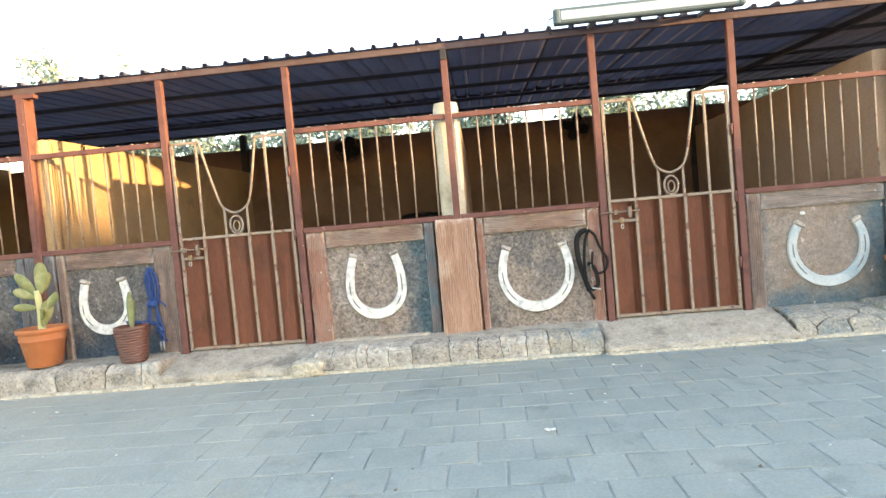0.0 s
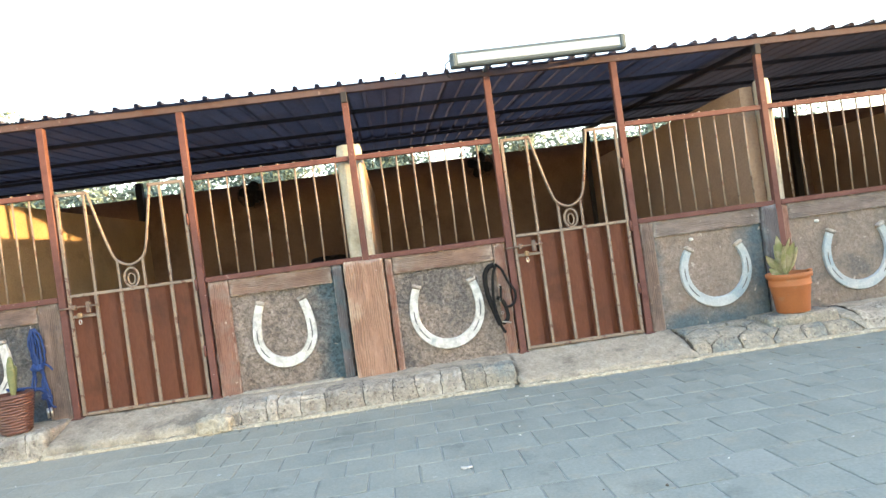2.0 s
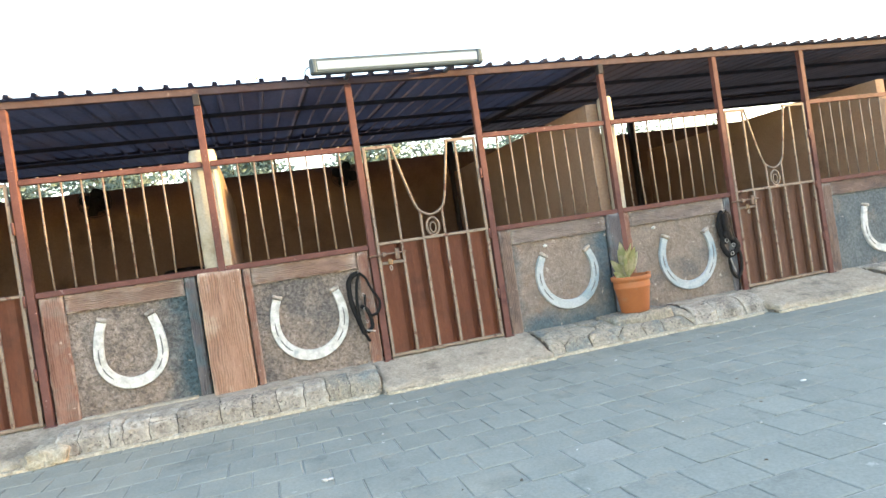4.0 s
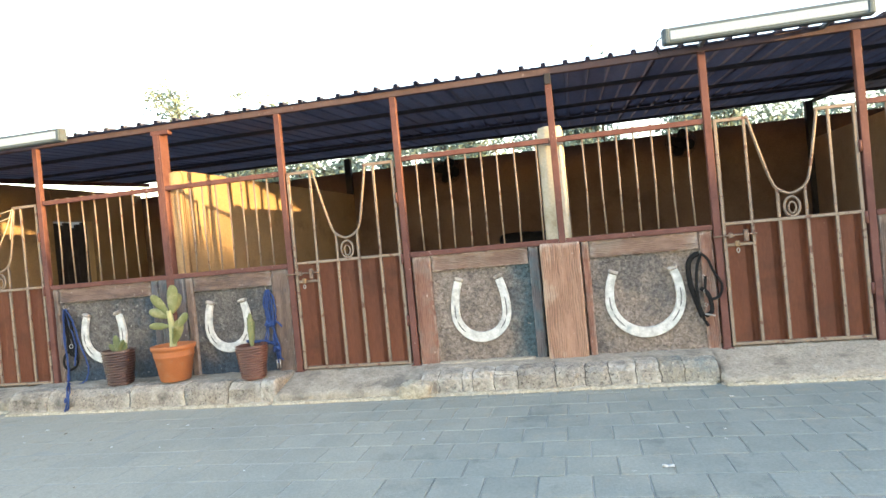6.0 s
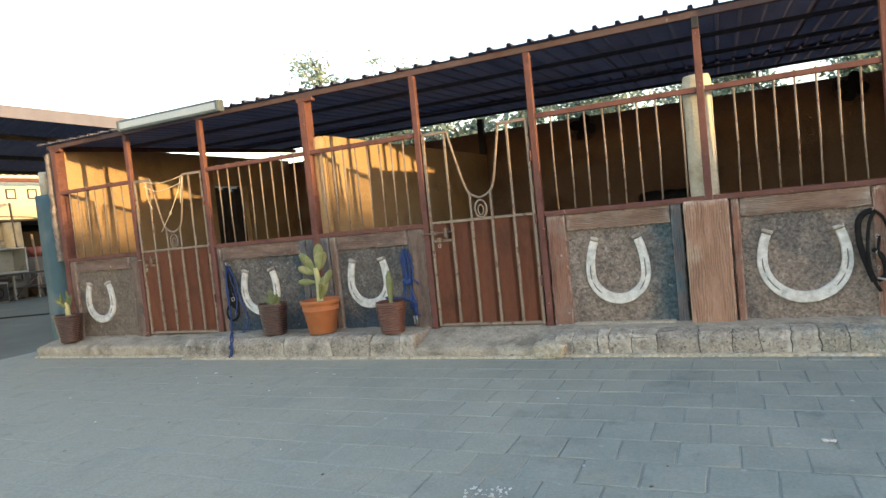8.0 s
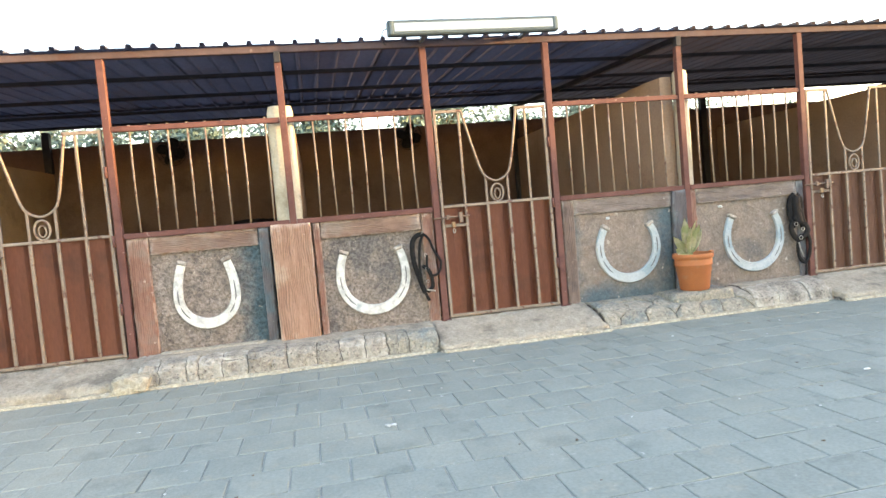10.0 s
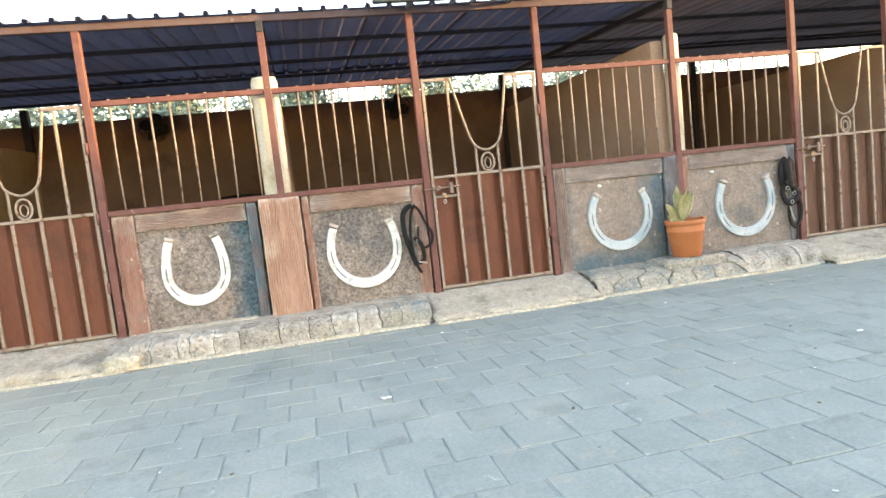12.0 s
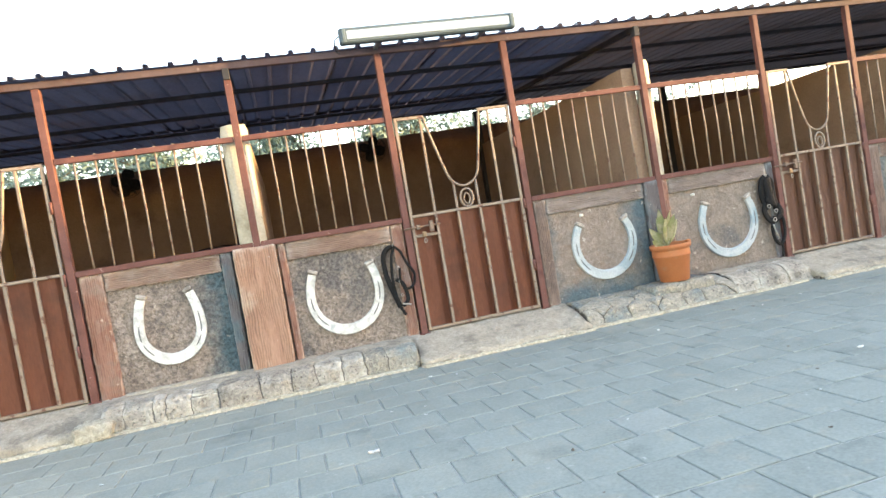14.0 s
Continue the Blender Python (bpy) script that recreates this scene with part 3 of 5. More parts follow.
for i, x in enumerate(POST):
    if i in (0, 3):
        p = steel_post(x, 0.032, 2.81, False)
        part("flange", box(0.034, 0.052, -0.03, 0.11, 0.2, 2.80, 0.003), STEEL, p, "wide steel channel side")
        part("head_plate", box(-0.05, 0.16, -0.035, 0.03, 2.77, 2.812, 0.003), STEEL, p)
    else:
        steel_post(x, 0.03, 2.72 if i in (6, 9, 12) else 2.81, i in (6, 9, 12))


def railing(x0, x1, bars, first=None, pitch=0.0, extra=None):
    wide = x1 - x0
    r = thing("railing", (x0, 0, 0), "red-brown steel rails with thin weathered upright bars", "railing", "railings over the low walls")
    part("top_rail", box(0, wide, -0.022, 0.022, RAIL_Z - 0.025, RAIL_Z + 0.022, 0.004), STEEL, r)
    part("bottom_rail", box(0, wide, -0.024, 0.024, SILL_Z - 0.02, SILL_Z + 0.028, 0.004), STEEL, r)
    for k in range(bars):
        x = (first - x0 + pitch * k if first is not None else wide * (k + 1) / (bars + 1)) + random.uniform(-0.006, 0.006)
        if extra is not None and k == bars - 1:
            x = extra - x0
        lean = random.uniform(-0.01, 0.01)
        part("bar", tube([(x, 0, SILL_Z + 0.02), (x + lean, random.uniform(-.004, .004), 1.7), (x + lean * 0.5, 0, RAIL_Z - 0.02)], 0.0085, 8), BARE, r)
        part("weld", lump(x + lean * 0.5 - 0.012, x + lean * 0.5 + 0.012, -0.012, 0.012, RAIL_Z + 0.018, RAIL_Z + 0.034, 0.006, 0.012, 0.002, 30), BARE, r)
    return r


for a, *bars in ((0, 7), (2, 8), (3, 8), (5, 8, -1.31, 0.155, -0.165), (6, 7, 0.25, 0.153), (8, 8, 2.74, 0.15), (9, 8), (11, 8), (12, 8), (14, 8)):
    railing(POST[a] + 0.034, POST[a + 1] - 0.034, *bars)


def gate(x0, x1, sheet_mat=SHEET):
    """A gate: tube frame, folded sheet below, bowed bar and ring above, bolt at its left edge and hinges at its right."""
    w, mid, top = x1 - x0, 1.07, 1.99
    g = thing("stall_gate", (x0, -0.005, 0.22), "red-brown sheet steel stall gate with weathered bars, bolted shut", "gate", "stall gates")
    t = 0.014
    for x in (t, w - t):
        part("frame_side", box(x - t, x + t, -t, t, 0, top, 0.003), BARE, g)
    part("bottom_rail", box(2 * t, w - 2 * t, -t, t, 0, 2 * t, 0.003), BARE, g)
    part("middle_rail", box(2 * t, w - 2 * t, -t, t, mid - t, mid + t, 0.003), BARE, g)
    part("top_rail", box(2 * t, 0.25 * w, -t, t, top - 2 * t, top, 0.003), BARE, g)
    part("top_rail", box(0.72 * w, w - 2 * t, -t, t, top - 2 * t, top, 0.003), BARE, g)
    for f in (0.22, 0.415, 0.61, 0.81):
        part("lower_bar", box(f * w - 0.013, f * w + 0.013, -0.02, 0.006, 2 * t, mid - t, 0.003), BARE, g)
    for f in (0.22, 0.81):
        part("upper_bar", box(f * w - 0.011, f * w + 0.011, -0.011, 0.011, mid + t, top - 2 * t, 0.003), BARE, g)
    u = [(0.245 * w, 0, top - t), (0.31 * w, 0, 1.68), (0.375 * w, 0, 1.42), (0.42 * w, 0, 1.33), (0.51 * w, 0, 1.285), (0.60 * w, 0, 1.33), (0.645 * w, 0, 1.42), (0.69 * w, 0, 1.68), (0.735 * w, 0, top - t)]
    part("bowed_bar", tube(arc(u, 5), 0.012, 8), BARE, g)
    for f in (0.415, 0.61):
        part("short_bar", box(f * w - 0.011, f * w + 0.011, -0.011, 0.011, mid + t, 1.335, 0.003), BARE, g)
    ring = bmesh.new()
    c = 0.51 * w
    tube([(c + 0.062 * math.cos(a), -0.004, mid + 0.1 + 0.085 * math.sin(a)) for a in np.linspace(0, 2 * math.pi, 24, endpoint=False)], 0.011, 8, True, ring)
    tube([(c + 0.03 * math.cos(a), -0.004, mid + 0.09 + 0.05 * math.sin(a)) for a in np.linspace(0, 2 * math.pi, 18, endpoint=False)], 0.008, 8, True, ring)
    part("ring_ornament", ring, BARE, g, "small oval ring ornament of bent bar")
    sheet, rows = bmesh.new(), []
    cuts = [0.02 / w, 0.22, 0.415, 0.61, 0.81, 1 - 0.02 / w]
    for a, b in zip(cuts, cuts[1:]):
        a, s = a * w, (b - a) * w
        rows += [(a, 0.008), (a + 0.4 * s, 0.011), (a + 0.68 * s, 0.022), (a + 0.8 * s, 0.042), (a + 0.93 * s, 0.048)]
    rows.append((w - 0.02, 0.010))
    low = [[sheet.verts.new((x, y, z)) for x, y in rows] for z in (0.02, 0.35, 0.7, mid)]
    for p, q in zip(low, low[1:]):
        for k in range(len(rows) - 1):
            sheet.faces.new((p[k], p[k + 1], q[k + 1], q[k]))
    bmesh.ops.solidify(sheet, geom=sheet.faces[:], thickness=0.002)
    part("sheet", sheet, sheet_mat, g, "folded red-brown sheet metal")
    latch = part("latch_rail", box(2 * t, 0.22 * w - 0.013, -t, t, mid - 0.20, mid - 0.172, 0.003), BARE, g)
    bolt = part("bolt", tube([(-0.09, -0.034, mid - 0.105), (0.24 * w, -0.034, mid - 0.1)], 0.009, 8), RUSTY, g, "rusty slide bolt")
    part("bolt_keeper", box(0.04, 0.075, -0.05, -0.015, mid - 0.125, mid - 0.08, 0.003), RUSTY, bolt)
    part("bolt_keeper", box(0.165, 0.2, -0.05, -0.015, mid - 0.16, mid - 0.06, 0.003), RUSTY, bolt)
    part("padlock", box(0.085, 0.125, -0.055, -0.032, mid - 0.205, mid - 0.15, 0.008), BRASS, bolt)
    part("key_ring", tube([(0.105 + 0.012 * math.cos(a), -0.05, mid - 0.235 + 0.02 * math.sin(a)) for a in np.linspace(0, 6.28, 14, endpoint=False)], 0.004, 6, True), CHROME, bolt)
    for z in (0.42, 1.02, 1.62):
        part("hinge", tube([(w + 0.004, -0.02, z - 0.05), (w + 0.004, -0.02, z + 0.05)], 0.013, 8), STEEL, g)
    return g


for i in (1, 4, 7, 10, 13):
    gate(POST[i] + 0.045, POST[i + 1] - 0.05, SHEET if i < 9 else SHEET_BROWN)

# ---- low walls with carved timber work ----
def low_wall(x0, x1, left, right, mat, upright=LOG, level=LOG_FLAT):
    wide = x1 - x0
    w = thing("wall_low", (x0, 0, 0), "rough grey-brown stucco low wall framed in carved concrete timbers", "wall", "low walls of the stable front", "structure")
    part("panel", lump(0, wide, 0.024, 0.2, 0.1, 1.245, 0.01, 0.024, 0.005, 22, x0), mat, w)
    part("top_timber", lump(left + 0.004 if left else 0.01, wide - right - 0.004, -0.005, 0.12, 1.09, 1.252, 0.014, (0.04, 0.05, 0.011), 0.006, 11, x0, groove=0.0025, along=0), level, w, "carved concrete beam like old timber")
    if left:
        part("side_timber", lump(0.008, left, -0.012, 0.12, 0.17, 1.255, 0.016, (0.011, 0.05, 0.04), 0.006, 11, x0 + 3, groove=0.003), upright, w, "carved concrete upright like old timber")
    if right:
        part("side_timber", lump(wide - right, wide - 0.006, -0.008, 0.12, 0.17, 1.25, 0.014, (0.011, 0.05, 0.04), 0.006, 11, x0 + 5, groove=0.003), upright if right > 0.11 else LOG_DARK, w, "carved concrete upright like old timber")
    return w


low_wall(-8.28, -6.885, 0.17, 0.17, STUCCO_GREY, LOG_GREY, LOG_GREY_FLAT)
low_wall(-5.565, -4.24, 0.07, 0.09, STUCCO_DARK, LOG_GREY, LOG_GREY_FLAT)
low_wall(-3.93, -2.745, 0.09, 0.2, STUCCO_DARK, LOG_GREY, LOG_GREY_FLAT)
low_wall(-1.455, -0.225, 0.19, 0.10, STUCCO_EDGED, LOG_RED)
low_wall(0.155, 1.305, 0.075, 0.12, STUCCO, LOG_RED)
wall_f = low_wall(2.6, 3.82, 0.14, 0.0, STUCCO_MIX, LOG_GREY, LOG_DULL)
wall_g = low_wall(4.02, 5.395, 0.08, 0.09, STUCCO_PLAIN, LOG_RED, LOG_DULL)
low_wall(6.675, 7.95, 0.15, 0.1, STUCCO_BLUE, LOG_GREY, LOG_GREY_FLAT)
low_wall(8.2, 9.415, 0.1, 0.15, STUCCO)
low_wall(10.7, 12.0, 0.15, 0.1, STUCCO)


def pillar(x0, x1, y0, mat, label):
    p = thing("pillar", ((x0 + x1) / 2, 0, 0), label, "pillar", "carved pillars of the low wall", "structure")
    h = (x1 - x0) / 2
    part("shaft", lump(-h, h, y0, 0.14, 0.12, 1.262, 0.018, (0.011, 0.05, 0.04), 0.006, 10, x0, groove=0.003), mat, p)


pillar(-0.215, 0.15, -0.07, LOG, "red-brown carved concrete pillar like a thick board")
pillar(-4.235, -3.935, -0.02, LOG_DARK, "dark weathered carved concrete pillar")
pillar(3.825, 4.015, -0.03, LOG_DARK, "dark grooved carved concrete pillar")
pillar(7.955, 8.195, -0.03, LOG_DARK, "dark weathered carved concrete pillar")


def horseshoe(cx, wide, low, high, tip, label="large white painted horseshoe relief on the wall", mat=WHITE_PAINT):
    h = thing("horseshoe", (cx, 0.014, low), label, "horseshoe", "horseshoes on the low walls")
    n, bar = 44, 0.09
    a = wide / 2 - bar / 2
    cz = bar / 2 + a * 1.02
    t0 = math.asin(min(0.98, tip / a))
    up = (high - low - cz) / math.cos(t0)
    bm, rings = bmesh.new(), []
    mids = []
    for k in range(n + 1):
        t = t0 + (2 * math.pi - 2 * t0) * k / n
        c = math.cos(t)
        mids.append(Vector((a * math.sin(t), 0, cz + (up if c > 0 else a * 1.02) * c)))
    for k, p in enumerate(mids):
        d = (mids[min(k + 1, n)] - mids[max(k - 1, 0)]).normalized()
        s = Vector((-d.z, 0, d.x))
        g = bar / 2 * (1.08 - 0.26 * abs(2 * k / n - 1) ** 1.5) * (1 + 0.04 * noise.noise(p * 7 + Vector((cx, 0, 0))))
        rings.append([bm.verts.new(p + s * g * f + Vector((0, y, 0))) for f, y in ((1, 0.02), (1, -0.006), (0.86, -0.018), (-0.86, -0.018), (-1, -0.006), (-1, 0.02))])
    for p, q in zip(rings, rings[1:]):
        for k in range(6):
            bm.faces.new((p[k], p[(k + 1) % 6], q[(k + 1) % 6], q[k]))
    bm.faces.new(rings[0]); bm.faces.new(rings[-1][::-1])
    bmesh.ops.recalc_face_normals(bm, faces=bm.faces[:])
    part("shoe", bm, mat, h)
    # grooves are thin dark tubes; the recess shade is in their colour
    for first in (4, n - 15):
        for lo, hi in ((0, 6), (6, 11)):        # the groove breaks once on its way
            part("groove", tube([p + Vector((0, -0.0185, 0)) for p in mids[first + lo:first + hi]], [0.003] + [0.0065] * (hi - lo - 2) + [0.003], 6, flat=0.3), SLOT, h, "nail groove with its shade painted dark")
    for p, q in ((mids[0], mids[1]), (mids[-1], mids[-2])):
        d = (p - q).normalized()
        m = Matrix.Translation(p + d * 0.014) @ Matrix.Rotation(math.atan2(d.x, d.z), 4, "Y")
        part("heel", add(None, lump(-0.043, 0.043, -0.034, 0.02, -0.008, 0.026, 0.01, 0.012, 0.005, 20, cx), m), HEEL, h, "bare grey cement heel")
    return h


horseshoe(-7.71, 0.56, 0.39, 0.90, 0.185)
horseshoe(-4.97, 0.57, 0.41, 0.92, 0.20)
horseshoe(-3.475, 0.54, 0.44, 0.945, 0.19)
horseshoe(-0.82, 0.585, 0.385, 0.975, 0.195)
horseshoe(0.685, 0.71, 0.335, 0.925, 0.265)
horseshoe(3.31, 0.72, 0.355, 0.92, 0.255, "large pale blue-white horseshoe relief on the wall", SHOE_BLUE)
horseshoe(4.765, 0.73, 0.32, 0.905, 0.265, "large pale blue-white horseshoe relief on the wall", SHOE_BLUE)
horseshoe(7.56, 0.68, 0.32, 0.90, 0.26)
horseshoe(8.85, 0.68, 0.32, 0.90, 0.26)

for wall, x, z, size in ((wall_f, 0.51, 1.03, 0.02), (wall_g, 0.37, 1.04, 0.018)):
    part("plaster_blob", lump(x - size, x + size, -0.002, 0.04, z - size * 0.7, z + size * 0.7, 0.014, 0.012, 0.008, 30, x), WHITE_PAINT, wall, "small white plaster blob")

# ---- roof ----
roof = thing("roof", (0, 0, 0), "dark ribbed sheet metal roof on steel purlins", "roof", kind="structure")
part("front_beam", box(-8.35, 12.3, -0.03, 0.03, 2.812, 2.872, 0.004), STEEL_DUSTY, roof, "red-brown steel front beam")
for y in (1.25, 2.55, 3.85, 5.15):
    part("purlin", box(-8.35, 12.3, y - 0.025, y + 0.025, roof_z(y) - 0.042, roof_z(y) - 0.001, 0.004), PURLIN, roof, "dark steel purlin")
for i in (0, 15):
    bm = box(-0.03, 0.03, 0.032, 5.5, -0.085, -0.015, 0.004)
    bm.transform(Matrix.Translation((POST[i], 0, ROOF_Z - 0.012)) @ Matrix.Rotation(math.atan(SLOPE), 4, "X"))
    part("rafter", bm, BEAM_DARK if i else STEEL, roof)


def roof_sheet(n_ribs, mat, ys, pitch=0.2):
    """A ribbed sheet along y, ribs upwards."""
    bm, prof = bmesh.new(), []
    for k in range(n_ribs):
        x = k * pitch
        prof += [(x, 0), (x + 0.15, 0), (x + 0.153, 0.024), (x + 0.16, 0.033), (x + 0.188, 0.033), (x + 0.195, 0.024), (x + 0.198, 0.0)]
    prof.append((n_ribs * pitch + 0.022, -0.004))
    rows = [[bm.verts.new((x, y, z + SLOPE * y)) for x, z in prof] for y in ys]
    for p, q in zip(rows, rows[1:]):
        for k in range(len(prof) - 1):
            bm.faces.new((p[k], p[k + 1], q[k + 1], q[k]))
    bmesh.ops.solidify(bm, geom=bm.faces[:], thickness=0.0025)
    me = bpy.data.meshes.new("roof_sheet")
    bm.to_mesh(me); bm.free()
    me.materials.append(mat)
    return me


FRONT_RUN, BACK_RUN = (-0.075, 1.7, 3.76), (3.52, 4.6, 5.6)
sheets = [[roof_sheet(ribs, mat, run) for ribs, mat in ((5, ROOF), (5, ROOF_BROWN), (3, ROOF))] for run in (FRONT_RUN, BACK_RUN)]
for k in range(22):
    for run in (0, 1):          # the back run laps under the front run
        s = new("roof_sheet", sheets[run][2 if k == 0 else 0 if k < 13 else 1])
        s.parent, s.location = roof, (-8.6 if k == 0 else -9.0 + k, random.uniform(-0.02, 0.02), ROOF_Z + 0.004 - 0.0035 * run)
for x in (POST[9],):
    bm = box(-0.025, 0.025, 0.032, 5.5, -0.075, -0.02, 0.004)
    bm.transform(Matrix.Translation((x + 0.02, 0, ROOF_Z - 0.025)) @ Matrix.Rotation(math.atan(SLOPE), 4, "X"))
    part("rafter", bm, PURLIN, roof, "dark steel rafter")

# ---- floodlights on the eave ----
def batten_lamp(x0, x1, z):
    w = x1 - x0
    b = thing("batten_lamp", (x0, -0.29, z), "long grey fluorescent batten lamp fixed on the eave, unlit", "lamp", "lamps on the eave")
    part("housing", box(0, w, -0.02, 0.07, 0.0, 0.135, 0.012), LAMP_BODY, b)
    part("diffuser", box(0.06, w - 0.06, -0.026, -0.016, 0.028, 0.106, 0.004), DIFFUSER, b, "pale glazed front")
    for x in (0.02, w - 0.055):
        part("end_cap", box(x, x + 0.035, -0.03, 0.075, 0.006, 0.130, 0.006), LAMP_BODY, b)
    for x in (0.2 * w, 0.8 * w):
        part("bracket", box(x, x + 0.04, 0.05, 0.31, 0.02 + 2.83 - z, 0.05 + 2.83 - z, 0.003), GREY_METAL, b)
    part("cable", tube(arc([(0.01, 0.03, 0.08), (-0.04, 0.06, 0.05), (-0.03, 0.12, -0.02), (0.0, 0.15, -0.04)]), 0.006, 6), BLACK_PLASTIC, b)


batten_lamp(0.99, 2.61, 2.848)
batten_lamp(-6.63, -4.98, 2.79)

# ---- ledge along the front ----
ledge = thing("ledge", (0, 0, 0), "low stone and cement ledge along the stable front", "ledge", kind="structure")


def slab(x0, x1, y0, top, front, name="slab"):
    """Cement apron whose top falls towards the yard."""
    bm = lump(x0, x1, y0, 0.2, -0.05, top, 0.035, 0.035, 0.013, 14, x0)
    for v in bm.verts:
        if v.co.z > 0.05 and v.co.y < 0:
            v.co.z -= (top - front) * min(1, v.co.y / y0)
    return part(name, bm, CEMENT, ledge)


slab(-8.62, -5.78, -0.36, 0.20, 0.13)
slab(-2.8, -1.36, -0.48, 0.21, 0.085)
slab(1.18, 2.8, -0.53, 0.21, 0.05)
part("plaster_strip", lump(-1.26, -0.34, -0.05, 0.05, 0.17, 0.222, 0.012, 0.03, 0.010, 14, 8), CEMENT, ledge)
slab(5.3, 7.05, -0.58, 0.21, 0.06)


def cells(x0, x1, s0, s1, dx, ds, jitter, seed):
    """Many-sided stones that fill a strip: each point's share of it."""
    rnd, pts = random.Random(seed), []
    rows = max(1, round((s1 - s0) / ds))
    for r in range(rows):
        n = max(1, round((x1 - x0) / dx))
        for k in range(n):
            pts.append(Vector((x0 + (x1 - x0) * (k + 0.5 + (0.25 if r % 2 else -0.25)) / n + rnd.uniform(-1, 1) * jitter * dx,
                               s0 + (s1 - s0) * (r + 0.5) / rows + rnd.uniform(-1, 1) * jitter * ds * 0.6)))
    for p in pts:
        poly = [Vector(c) for c in ((x0, s0), (x1, s0), (x1, s1), (x0, s1))]
        for q in pts:
            if q is p or (q - p).length > 3 * max(dx, ds):
                continue
            mid, d, cut = (p + q) / 2, q - p, []
            for a, b in zip(poly, poly[1:] + poly[:1]):
                fa, fb = (a - mid).dot(d), (b - mid).dot(d)
                if fa <= 0:
                    cut.append(a)
                if fa * fb < 0:
                    cut.append(a + (b - a) * (fa / (fa - fb)))
            poly = cut
        if len(poly) > 2:
            yield poly


def blocks(x0, x1, cuts, s0, s1, seed, split=()):
    """Squarish stones side by side along a face, between the cuts; those named in split have a level crack."""
    rnd = random.Random(seed)
    lines = [[(x + rnd.uniform(-0.02, 0.02) * (0 < i < len(cuts) + 1), s0 + rnd.uniform(-0.03, 0.03)), (x + rnd.uniform(-0.02, 0.02) * (0 < i < len(cuts) + 1), s1)]
             for i, x in enumerate([x0, *cuts, x1])]
    for i, (a, b) in enumerate(zip(lines, lines[1:])):
        top_mid = ((a[0][0] + b[0][0]) / 2, (a[0][1] + b[0][1]) / 2 - rnd.uniform(0.0, 0.025))
        if i in split:
            f, g = rnd.uniform(0.5, 0.62), rnd.uniform(0.5, 0.62)
            m = [(p[0][0] + (p[1][0] - p[0][0]) * k, p[0][1] + (p[1][1] - p[0][1]) * k) for p, k in ((a, f), (b, g))]
            yield [Vector(p) for p in (a[0], top_mid, b[0], m[1], m[0])]
            yield [Vector(p) for p in (m[0], m[1], b[1], a[1])]
        else:
            yield [Vector(p) for p in (a[0], top_mid, b[0], b[1], a[1])]


